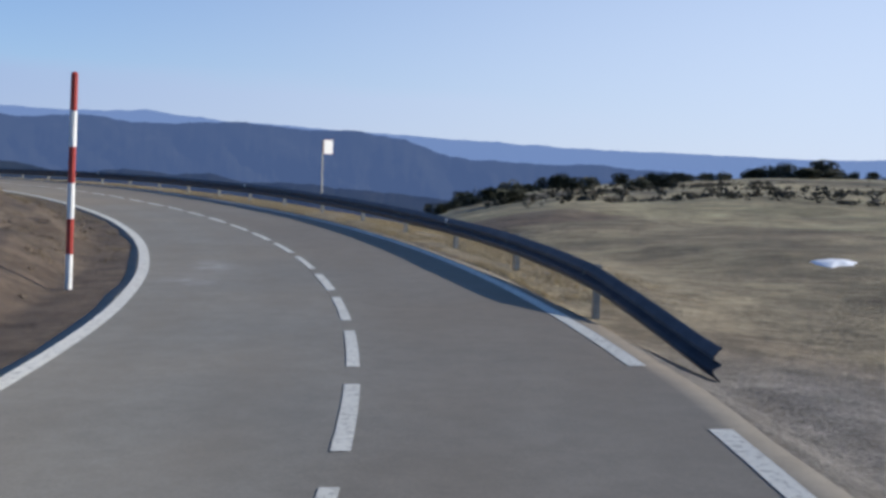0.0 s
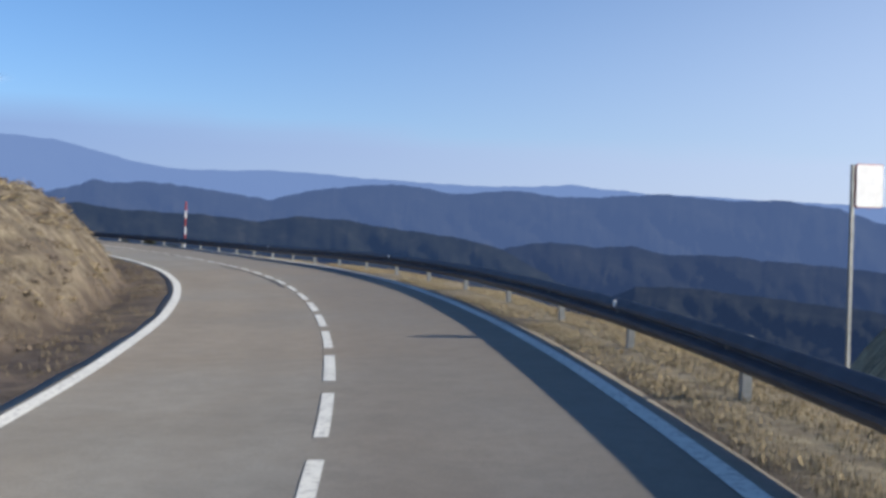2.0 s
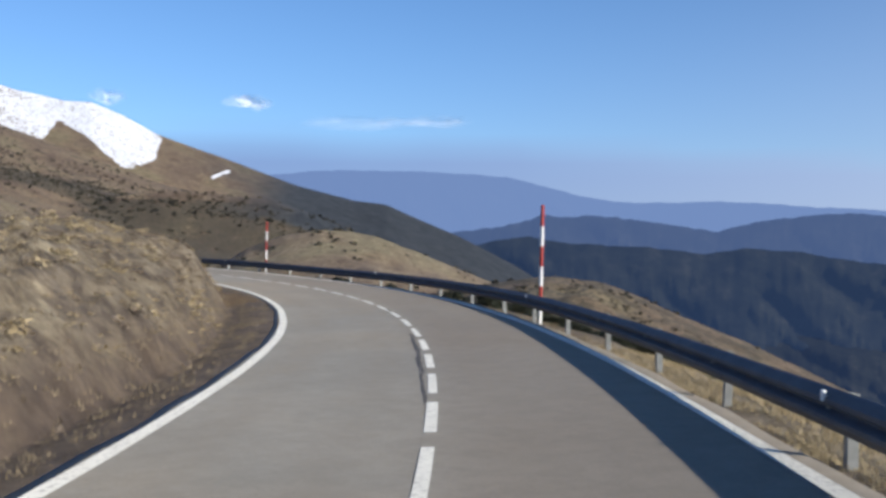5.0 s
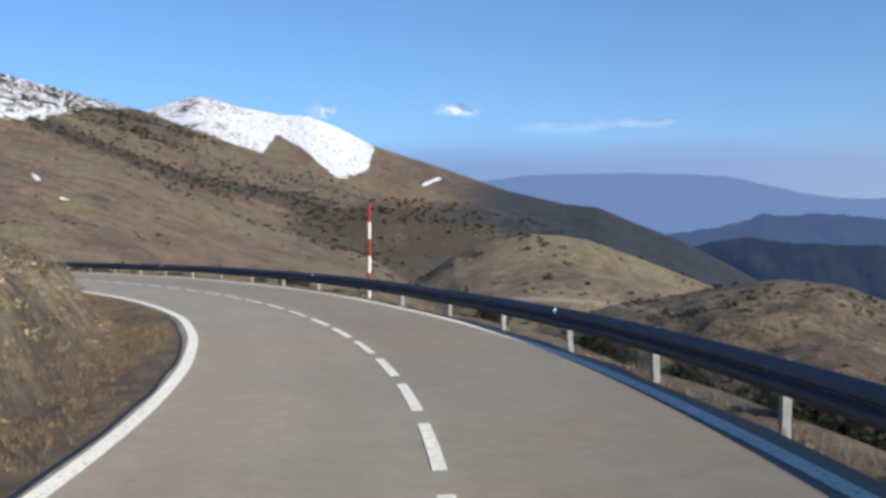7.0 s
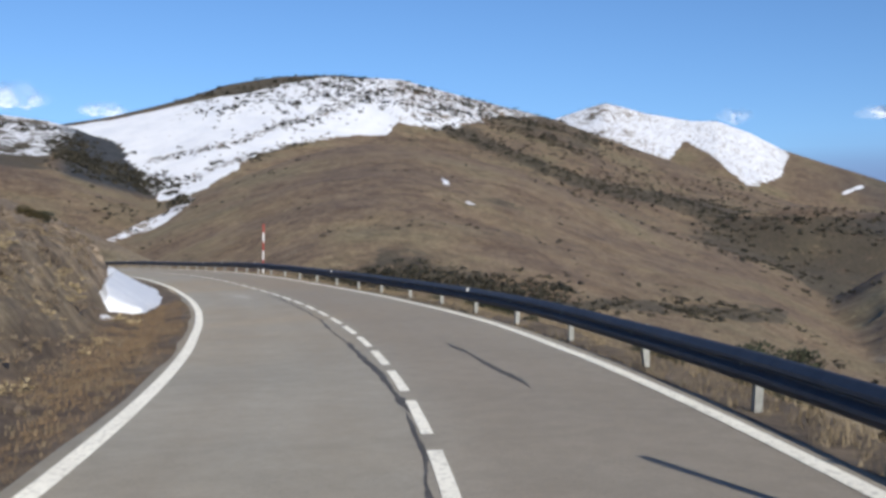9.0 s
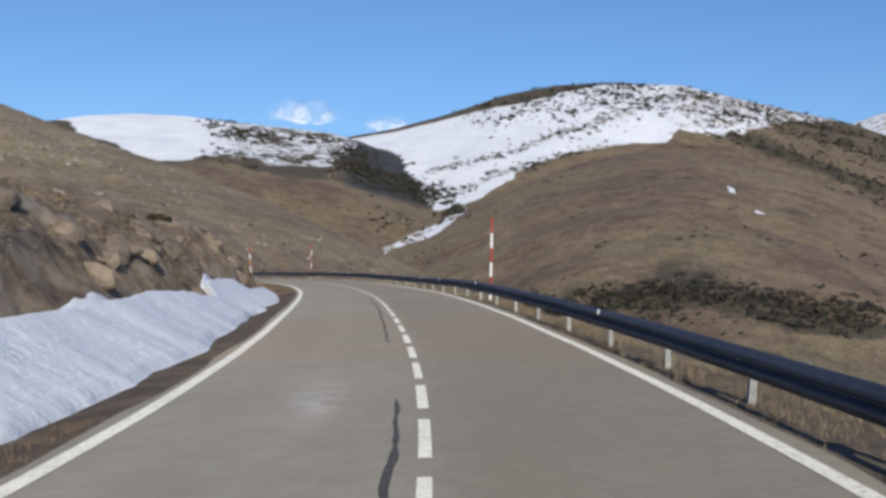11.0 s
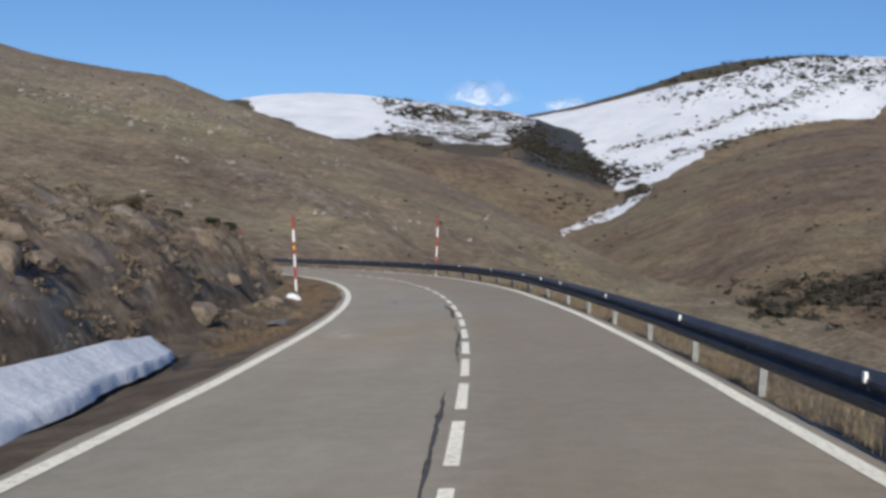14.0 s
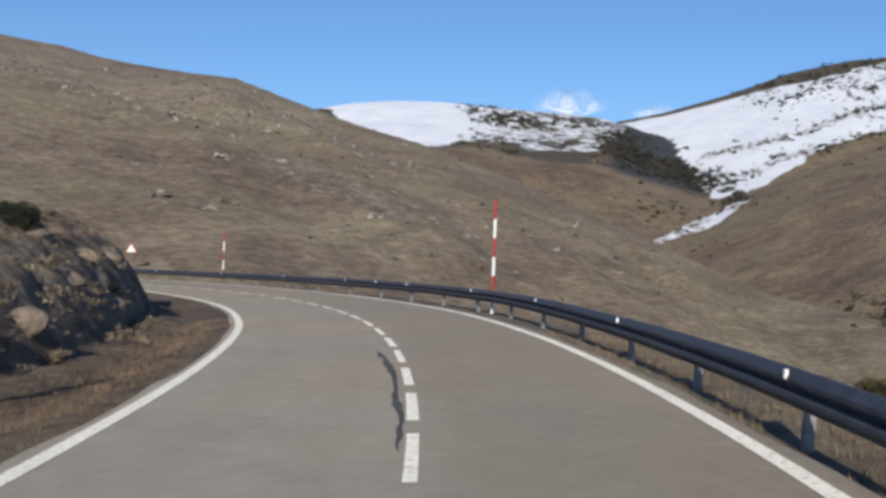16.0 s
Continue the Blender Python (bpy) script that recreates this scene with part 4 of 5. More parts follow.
# ---- signs ----
def road_sign(x, y, heading, height, w, h, off):
    z = float(stand(x, y)[0])
    sign = empty("road_sign", pose(x, y, z, 0, 0, heading), "small white sign plate on a grey steel post behind the barrier", "road sign")
    bm = bmesh.new()
    lo = [bm.verts.new(v) for v in ((-0.03, -0.02, -0.5), (0.03, -0.02, -0.5), (0.03, 0.02, -0.5), (-0.03, 0.02, -0.5))]
    hi = [bm.verts.new((v.co.x, v.co.y, height)) for v in lo]
    for i in range(4):
        bm.faces.new((lo[i], lo[(i + 1) % 4], hi[(i + 1) % 4], hi[i]))
    bm.faces.new(hi)
    bmesh.ops.bevel(bm, geom=bm.edges[:], offset=0.006, segments=1, affect="EDGES")
    part("post", bm, ZINC, sign, "grey steel post")
    for name, mat, grow, push, label in (("rim", RED, 0.012, 0.012, "thin red rim"), ("plate", WHITE, 0.0, 0.0, "white sign plate")):
        bm = bmesh.new()
        bmesh.ops.create_cube(bm, size=1)
        bmesh.ops.scale(bm, vec=(w + 2 * grow, 0.014, h + 2 * grow), verts=bm.verts)
        bmesh.ops.bevel(bm, geom=[e for e in bm.edges if abs(e.verts[0].co.y - e.verts[1].co.y) > 0.005], offset=0.02, segments=2, affect="EDGES")
        bmesh.ops.translate(bm, vec=(off, -0.035 + push, height - h / 2), verts=bm.verts)
        part(name, bm, mat, sign, label)
    return sign


road_sign(-9.35, 44.2, 52, 3.3, 0.46, 0.56, 0.26)


def warning_sign(x, y, heading):
    z = float(stand(x, y)[0])
    sign = empty("warning_sign", pose(x, y, z, 0, 0, heading), "distant triangular white warning sign with a red rim", "road sign")
    bm = bmesh.new()
    ring(bm, 0.03, 0.03, -0.4, 2.4, 8)
    part("post", bm, ZINC, sign)
    for name, mat, size, y_ in (("rim", RED, 0.62, -0.05), ("plate", WHITE, 0.47, -0.065)):
        bm = bmesh.new()
        tri = [(size * math.sin(a), size * math.cos(a)) for a in (0, 2 * math.pi / 3, 4 * math.pi / 3)]
        f = [bm.verts.new((a, y_, 2.0 + b)) for a, b in tri]
        r = [bm.verts.new((a, y_ + 0.02, 2.0 + b)) for a, b in tri]
        bm.faces.new(f)
        bm.faces.new(r[::-1])
        for i in range(3):
            bm.faces.new((f[i], r[i], r[(i + 1) % 3], f[(i + 1) % 3]))
        bmesh.ops.recalc_face_normals(bm, faces=bm.faces)
        part(name, bm, mat, sign)
    return sign


warning_sign(-265.4, 11.3, 128)
# ---- snow lying by the road ----
DRIFT_IN = [(168.6, -5.6), (169.3, -4.85), (171, -4.55), (173, -4.35), (178, -4.1), (184, -3.95), (194, -4.2), (198, -4.2), (200, -4.05), (204, -4.3), (206, -4.12), (211.5, -4.2), (216, -4.3), (219, -4.52), (221.6, -4.78), (224.6, -4.95)]
DRIFT_OUT = [(168.6, -5.9), (170.5, -6.15), (174, -6.1), (180, -6.05), (189, -6.05), (193, -5.55), (195.2, -5.35), (197.2, -5.95), (200, -6.1), (206, -6.05), (212, -5.9), (217, -5.65), (221, -5.45), (224.6, -5.25)]
DRIFT_TOP = [(168.6, 0.35), (170.5, 0.95), (174, 1.08), (180, 1.02), (189, 1.08), (193, 0.8), (195.2, 0.68), (197.2, 1.1), (200, 1.17), (205, 1.08), (207, 0.88), (210, 0.66), (213, 0.46), (217, 0.45), (219.5, 0.36), (222, 0.42), (224, 0.34), (224.6, 0.2)]


def drift(name, s0, s1, inside, outside, crown_, label, seed):
    """A snow bank that slopes from its ragged foot up to its upper edge against the cut."""
    s = np.arange(s0, s1 + 0.01, 0.14)
    u = np.linspace(0, 1, 34)
    a, b, top = ramp(s, inside), ramp(s, outside), ramp(s, crown_)
    a = a + 0.17 * rough(s, 0 * s, 1.8, seed, 4)
    b = np.minimum(b + 0.16 * rough(s, 0 * s + 40, 2.6, seed + 5, 3), a - 0.1)
    top = top * (1 + 0.10 * rough(s, 0 * s + 80, 2.0, seed + 8, 3))
    lat = a[:, None] + (b - a)[:, None] * u
    ss = np.repeat(s[:, None], len(u), 1)
    x, y = plan(ss, lat)
    base = verge(ss.ravel(), lat.ravel()).reshape(ss.shape)
    lip = np.minimum(1, u / 0.09) ** 0.5
    # shallow melt runnels across the slope, hollows along it
    flow = 0.06 * rough(x, y, 1.9, seed + 9, 4) + 0.012 * rough(ss * 0.5 + 1.4 * lat, lat * 2.2, 1.0, seed + 2, 3)
    z = deck(ss, lat) + (0.13 * lip - 0.10) + top[:, None] * (0.75 * u + 0.25 * u ** 2) + flow * lip
    ends = (smooth(s0, s0 + 0.5, s) * smooth(s1, s1 - 0.5, s))[:, None]
    z = np.where(u > 0.86, np.minimum(z, np.maximum(base + 0.12 * (1 - u) / 0.14 + 0.03, z - 4 * (u - 0.86))), np.maximum(z, base + 0.05 * lip))
    z = base - 0.06 + (z - base + 0.06) * ends
    z[:, -1] = base[:, -1] - 0.06
    me = fast_mesh(name, np.stack([x, y, z], -1).reshape(-1, 3), grid_faces(len(s), len(u)), SNOW)
    return tagged(new(name, me), label, "snow", "snow beside the road")


drift("snow_bank", 168.6, 224.6, DRIFT_IN, DRIFT_OUT, DRIFT_TOP, "long bank of old snow lying against the cut slope", 3)


def snow_lump(s, lat, long_, wide, deep, seed):
    """A low mound of snow, long_ along the road and wide across it."""
    u, w = np.meshgrid(np.linspace(0, 1, 10), np.linspace(0, 2 * np.pi, 33), indexing="ij")
    k = u * (1 + 0.14 * np.sin(w + seed) + 0.07 * np.sin(3 * w + 2 * seed) + 0.04 * np.sin(7 * w))
    ss, ll = s + long_ * k * np.cos(w), lat + wide * k * np.sin(w)
    x, y = plan(ss, ll)
    z = verge(ss.ravel(), ll.ravel()).reshape(x.shape) + deep * (1 - u ** 2.5) * (1 + 0.5 * rough(x, y, 0.35, seed, 3)) - 0.03
    return tagged(new("snow_patch", fast_mesh("snow_patch", np.stack([x, y, z], -1).reshape(-1, 3), grid_faces(10, 33), SNOW)), "small leftover lump of snow in the ditch", "snow", "snow beside the road")


for k, a in enumerate(((244.6, -5.1, 0.34, 0.3, 0.24), (165.5, -5.65, 0.42, 0.24, 0.12))):
    snow_lump(*a, k + 1)


def pasture_snow(x, y, wide, long_):
    u, w = np.meshgrid(np.linspace(0, 1, 9), np.linspace(0, 2 * np.pi, 25), indexing="ij")
    k = u * (1 + 0.25 * np.sin(2 * w + 1) + 0.14 * np.sin(5 * w) + 0.08 * np.sin(9 * w + 2))
    px, py = x + wide * k * np.cos(w), y + long_ * k * np.sin(w)
    z = stand(px.ravel(), py.ravel()).reshape(px.shape) + 0.09 * (1 - u ** 3) - 0.03
    return tagged(new("snow_patch", fast_mesh("snow_patch", np.stack([px, py, z], -1).reshape(-1, 3), grid_faces(9, 25)[:, ::-1], SNOW)), "small leftover patch of snow on the pasture", "snow", "snow beside the road")


pasture_snow(6.4, 26.0, 0.44, 1.0)


def puddle(s, lat, long_, wide):
    v = []
    n = 22
    h = float(np.interp(s, road_s, road_h))
    x, y = plan(s, lat)
    z = float(verge(np.array([s, s + 0.6 * long_, s - 0.6 * long_]), np.array([lat] * 3)).min()) + 0.035
    for i in range(n):
        a = 2 * math.pi * i / n
        k = 1 + 0.25 * math.sin(3 * a + s) + 0.12 * math.sin(7 * a)
        v.append((float(x) - math.sin(h) * long_ * k * math.cos(a) + math.cos(h) * wide * k * math.sin(a), float(y) + math.cos(h) * long_ * k * math.cos(a) + math.sin(h) * wide * k * math.sin(a), z))
    return tagged(mesh_object("puddle", v, [tuple(range(n))], WATER), "shallow meltwater puddle in the roadside ditch", "puddle", "puddles in the ditch", "structure")


for a in ((224.6, -4.62, 1.3, 0.3), (233.6, -4.45, 1.3, 0.3), (141, -4.6, 1.0, 0.28)):
    puddle(*a)


# ---- stones ----
def rock_mesh(seed, mat, flat=0.7):
    rnd = random.Random(seed)
    bm = bmesh.new()
    bmesh.ops.create_icosphere(bm, subdivisions=3, radius=1)
    cuts = [(Vector((rnd.gauss(0, 1), rnd.gauss(0, 1), rnd.gauss(0, 0.8))).normalized(), rnd.uniform(0.5, 0.85)) for _ in range(14)]
    for v in bm.verts:
        p = v.co.copy()
        for n, dd in cuts:
            k = p.dot(n)
            if k > dd:
                p -= n * (k - dd) * 0.92
        p *= 1 + 0.07 * noise.noise(p * 2.3 + Vector((seed, 0, 0)))
        v.co = Vector((p.x, p.y, p.z * flat))
    me = bpy.data.meshes.new("rock")
    bm.to_mesh(me)
    bm.free()
    me.materials.append(mat)
    return me


ROCKS = [rock_mesh(k, ROCK if k < 6 else STONE, 0.65 + 0.06 * k) for k in range(9)]
rnd = random.Random(5)
for k in range(120):
    s = rnd.uniform(184, 270) if k < 95 else rnd.uniform(52, 130)
    over = rnd.uniform(2.0, 5.2)
    lat = -float(left_edge(s)) - over
    if 182 < s < 226 and lat > float(ramp(s, DRIFT_OUT)) - 0.2:
        lat = float(ramp(s, DRIFT_OUT)) - rnd.uniform(0.3, 1.6)
    size = rnd.uniform(0.14, 0.5) * (1 if k < 95 else 0.4)
    x, y = plan(s, lat)
    if math.hypot(float(x) + 198.5, float(y) - 62) < 1.6 or abs(s - 244.8) < 1.3:
        continue
    ob = new("rock", rnd.choice(ROCKS[:6]))
    z = float(verge(np.array([s]), np.array([lat]))[0])
    ob.matrix_world = Matrix.LocRotScale((float(x), float(y), z - 0.32 * size), Euler((rnd.uniform(-0.5, 0.5), rnd.uniform(-0.5, 0.5), rnd.uniform(0, 6.28))), (size * rnd.uniform(0.9, 1.8), size, size * rnd.uniform(0.7, 1.3)))
    tagged(ob, "weathered brown rock sticking out of the cut bank", "rock", "rocks in the bank")
for k in range(70):
    s, lat = rnd.uniform(5, 268), 0
    lat = -float(left_edge(s)) - rnd.uniform(0.5, 1.9)
    size = rnd.uniform(0.03, 0.1)
    if 160 < s < 227:
        continue
    x, y = plan(s, lat)
    ob = new("stone", rnd.choice(ROCKS[:6]))
    ob.matrix_world = Matrix.LocRotScale((float(x), float(y), float(verge(np.array([s]), np.array([lat]))[0]) + size * 0.2), Euler((rnd.uniform(0, 3), rnd.uniform(0, 3), rnd.uniform(0, 3))), (size, size * 0.8, size * 0.8))
    tagged(ob, "loose stone lying in the roadside ditch", "stone", "stones in the ditch")


# ---- bushes ----
def bush_meshes(seed, radius, height, leaves, leaf):
    """Stems, and a crown of small leaf sprays in uneven clumps."""
    rnd = random.Random(seed)
    stems = bmesh.new()
    tips = []
    for _ in range(9):
        a, out = rnd.uniform(0, 6.28), rnd.uniform(0.25, 0.8) * radius
        tip = Vector((out * math.cos(a), out * math.sin(a), height * rnd.uniform(0.45, 0.85)))
        tips.append(tip)
        side = Vector((-math.sin(a), math.cos(a), 0))
        w = 0.035 * radius
        for k in range(2):
            p0, p1 = tip * (k / 2), tip * ((k + 1) / 2)
            r0, r1 = w * (1 - 0.4 * k), w * (0.6 - 0.4 * k + 0.05)
            up = (p1 - p0).normalized().cross(side)
            lo = [stems.verts.new(p0 + (side * math.cos(t) + up * math.sin(t)) * r0) for t in (0, 2.1, 4.2)]
            hi = [stems.verts.new(p1 + (side * math.cos(t) + up * math.sin(t)) * r1) for t in (0, 2.1, 4.2)]
            for i in range(3):
                stems.faces.new((lo[i], lo[(i + 1) % 3], hi[(i + 1) % 3], hi[i]))
    clumps = [(t + Vector((rnd.gauss(0, 0.16), rnd.gauss(0, 0.16), rnd.gauss(0, 0.08))) * radius, rnd.uniform(0.24, 0.46) * radius) for t in tips for _ in range(2)]
    clumps += [(Vector((rnd.uniform(-0.6, 0.6) * radius, rnd.uniform(-0.6, 0.6) * radius, height * rnd.uniform(0.15, 0.35))), 0.35 * radius) for _ in range(7)]
    v, f = [], []
    for _ in range(leaves):
        c, r = rnd.choice(clumps)
        d = Vector((rnd.gauss(0, 1), rnd.gauss(0, 1), rnd.gauss(0, 0.9))).normalized()
        p = c + d * r * rnd.uniform(0.55, 1.0) ** 0.6
        p.z = max(p.z, 0.02)
        u = d.orthogonal().normalized() * leaf * rnd.uniform(0.6, 1.4)
        w = (d + Vector((rnd.gauss(0, 0.5), rnd.gauss(0, 0.5), 0.4))).normalized() * leaf * rnd.uniform(1.0, 2.2)
        k = len(v)
        v += [p - u * 0.5, p + u * 0.5, p + w + u * 0.2]
        f.append((k, k + 1, k + 2))
    sm = bpy.data.meshes.new("stems")
    stems.to_mesh(sm)
    stems.free()
    sm.materials.append(BARK)
    return sm, v, f


BUSHES = []
for k in range(4):
    for mat in (LEAF, OLIVE):
        sm, v, f = bush_meshes(40 + k, 1.0, 1.0 + 0.12 * k, 5200, 0.06)
        cm = fast_mesh("crown", v, f, mat, False)
        BUSHES.append((sm, cm))


def bush(x, y, size, kind, label, category, group, tall=1.0, seed=0, sunk=0.05):
    z = float(stand(x, y)[0]) - sunk * size
    ob = empty("bush" if category == "bush" else "juniper", Matrix.LocRotScale((x, y, z), Euler((0, 0, seed * 1.3)), (size, size, size * tall)), label, category, group)
    sm, cm = BUSHES[2 * (seed % 4) + kind]
    for name, me in (("stems", sm), ("crown", cm)):
        c = new(name, me)
        c.parent = ob
    return ob


def seen_from(eye, az, dist):
    return eye[0] - dist * math.sin(radians(az)), eye[1] + dist * math.cos(radians(az))


# dark junipers along the rim of the pasture
for k, (az, dist, size) in enumerate(((8.3, 74, 0.9), (6.6, 78, 1.2), (5.9, 80, 1.5), (5.0, 84, 1.7), (4.4, 83, 1.5), (3.4, 88, 1.5), (2.5, 90, 1.3), (1.6, 92, 1.4), (0.9, 92, 1.7), (0.0, 80, 1.5),
                                       (-0.6, 98, 1.3), (-2.2, 100, 1.2), (-3.4, 104, 1.2), (-4.0, 104, 1.3), (-5.0, 104, 1.3), (-5.7, 106, 1.2), (-6.6, 108, 1.2), (-7.3, 108, 1.1), (-8.8, 118, 1.9), (-9.4, 120, 1.7),
                                       (-10.3, 118, 2.2), (-10.9, 112, 1.9), (-11.4, 112, 1.8), (-12.0, 120, 2.2), (-12.5, 118, 2.0), (-13.4, 122, 1.2), (-14.4, 124, 1.1), (3.8, 64, 1.5), (-3.9, 82, 1.8), (-3.2, 78, 1.2),
                                       (5.4, 70, 1.1), (7.4, 68, 1.0), (-15.5, 120, 1.6), (-17, 118, 1.7))):
    x, y = seen_from(E0, az, 1.58 * dist)
    bush(x, y, 1.25 * size, 0, "dark green juniper bush on the dry pasture", "juniper", "junipers on the pasture", 0.72 + 0.1 * (k % 3), k, 0.28)
# bushes on top of the cut bank
for k, (s, lat, size, kind) in enumerate(((131, -8.0, 0.7, 0), (134, -8.6, 0.9, 0), (144.5, -7.8, 1.0, 0), (147, -8.6, 0.8, 1), (150, -8.5, 0.7, 0), (176, -8.6, 0.75, 1), (180.5, -8.6, 0.6, 0), (182, -8.3, 0.55, 0),
                                          (207, -8.8, 0.6, 1), (211, -9.2, 0.55, 0), (219, -9.0, 0.5, 0), (223, -8.6, 0.5, 0), (235, -8.8, 0.6, 1), (238, -9.5, 0.55, 1), (244, -9.3, 0.75, 0), (248, -8.4, 0.5, 0), (262, -8.2, 0.8, 0),
                                          (265, -8.6, 0.9, 0), (256, -8.8, 0.5, 1), (85, -8.8, 0.5, 1), (79, -9.6, 0.4, 1))):
    x, y = plan(s, lat)
    bush(float(x), float(y), 0.75 * size, kind, "low dark scrub bush on top of the cut bank" if kind == 0 else "low olive-brown broom bush on the cut bank", "bush", "bushes on the bank", 0.75, k)
# bushes below the barrier
for k, (s, lat, size, kind) in enumerate(((98, 5.6, 0.9, 1), (101, 6.2, 1.3, 0), (104, 5.9, 1.2, 0), (107, 6.0, 1.3, 0), (110, 5.8, 1.3, 0), (113, 6.3, 1.4, 0), (116, 5.8, 1.0, 0), (119, 6.0, 1.2, 0), (122, 6.2, 1.2, 0), (126, 6.0, 1.0, 0), (131, 7.0, 1.2, 0),
                                          (136, 6.5, 1.0, 0), (97.5, 4.9, 0.5, 0), (99.8, 5.0, 0.6, 0), (102.2, 4.8, 0.6, 0), (105, 4.95, 0.65, 0), (108, 4.75, 0.55, 0), (111.2, 4.9, 0.6, 0), (114.6, 4.8, 0.55, 0), (257, 9.5, 0.8, 1), (92, 6.4, 0.8, 1))):
    x, y = plan(s, lat)
    bush(float(x), float(y), 0.62 * size, kind, "dark scrub bush on the slope below the barrier", "bush", "bushes below the road", 0.8, k + 3)


rnd = random.Random(12)
for k in range(46):
    s = rnd.uniform(95, 134) if k < 34 else rnd.uniform(134, 178)
    x, y = plan(s, float(rail_lat(s)) + rnd.uniform(1.0, 3.6))
    bush(float(x), float(y), rnd.uniform(0.35, 0.75), 0, "dark scrub bush on the slope below the barrier", "bush", "bushes below the road", rnd.uniform(0.7, 0.95), k, 0.15)


# ---- scrub on the far slopes ----
def scatter(name, x, y, size, mat, label, category, seed, k=16, leaf=0.42):
    g = np.random.default_rng(seed)
    z = stand(x, y)
    n = len(x)
    d = g.normal(size=(n, k, 3)) * [1, 1, 0.55]
    d /= np.linalg.norm(d, axis=2, keepdims=True)
    wide = np.stack([size * g.uniform(0.8, 1.5, n), size * g.uniform(0.8, 1.5, n), size * g.uniform(0.5, 0.9, n)], 1)[:, None]
    c = d * wide * g.uniform(0.35, 1.0, (n, k, 1)) * [1, 1, 0.8] + np.stack([x, y, z + 0.4 * size], 1)[:, None]
    v = c[:, :, None] + g.normal(size=(n, k, 3, 3)) * (leaf * size)[:, None, None, None] * [1, 1, 0.8]
    f = np.arange(n * k * 3).reshape(-1, 3)
    return tagged(new(name, fast_mesh(name, v.reshape(-1, 3), f.reshape(-1, 3), mat, False)), label, category, kind="stuff")


def strewn(eye, az0, az1, r0, r1, count, seed, size, clump=60, line=None, wide=0.5):
    """Places for bushes in a sector seen from the eye, in clumps, thickest along a line on the slope if there is one."""
    g = np.random.default_rng(seed)
    az, r = np.radians(g.uniform(az0, az1, count)), np.sqrt(g.uniform(r0 ** 2, r1 ** 2, count))
    x, y = eye[0] - r * np.sin(az), eye[1] + r * np.cos(az)
    azd = np.degrees(az)
    ends = smooth(az0, az0 + 0.2 * (az1 - az0), azd) * smooth(az1, az1 - 0.2 * (az1 - az0), azd)
    keep_ = (rough(x, y, clump, seed, 3) > g.uniform(-0.1, 0.9, count)) & (g.random(count) < ends)
    if line:
        d_ = above(eye, x, y, stand(x, y), sorted(line))[0]
        keep_ = (g.random(count) < ends * np.exp(-(d_ / wide) ** 2)) & (rough(x, y, clump, seed, 4) > g.uniform(-0.45, 0.55, count))
    return x[keep_], y[keep_], (size[0] + (size[1] - size[0]) * g.random(count) ** 2)[keep_]


THICK = [(90, -1.7), (86.4, -0.9), (83.5, -1.5), (80.6, -2.4), (77.8, -2.7), (75, -2.5), (72.4, -2.6), (66, -3)]
THICKET = [(92, -2.4), (90, -2.0), (87.3, -1.7), (84.7, -1.5), (82, -1.8), (78, -2.3)]
LEDGE = [(58, 0.4), (60, 1.2), (64.5, 1.7), (67, 1.6), (70, 1.7)]
WOODS = [(97.5, 2.9), (98.4, 3.2), (100.5, 3.95), (103, 4.9), (104.6, 5.4)]
FLANK = [(85.3, 7.15), (82.8, 6.25), (79.8, 5.1), (77.2, 4.1), (74, 3.3), (70.5, 2.3), (68, 1.9), (64, 0.9)]
ROW_UP = [(99.3, 4.6), (94.8, 5.75), (93.1, 6.47), (91.4, 7.0), (89, 7.8), (87.9, 8.4)]
ROW_LOW = [(98.2, 3.3), (95.4, 4.6), (92.5, 5.5), (90, 6.2)]
CROWN = [(77, 6.3), (80.7, 7.0), (83.7, 7.7), (86.7, 8.3), (90.2, 8.6), (92.6, 8.4), (95.4, 7.9), (96.5, 7.6)]
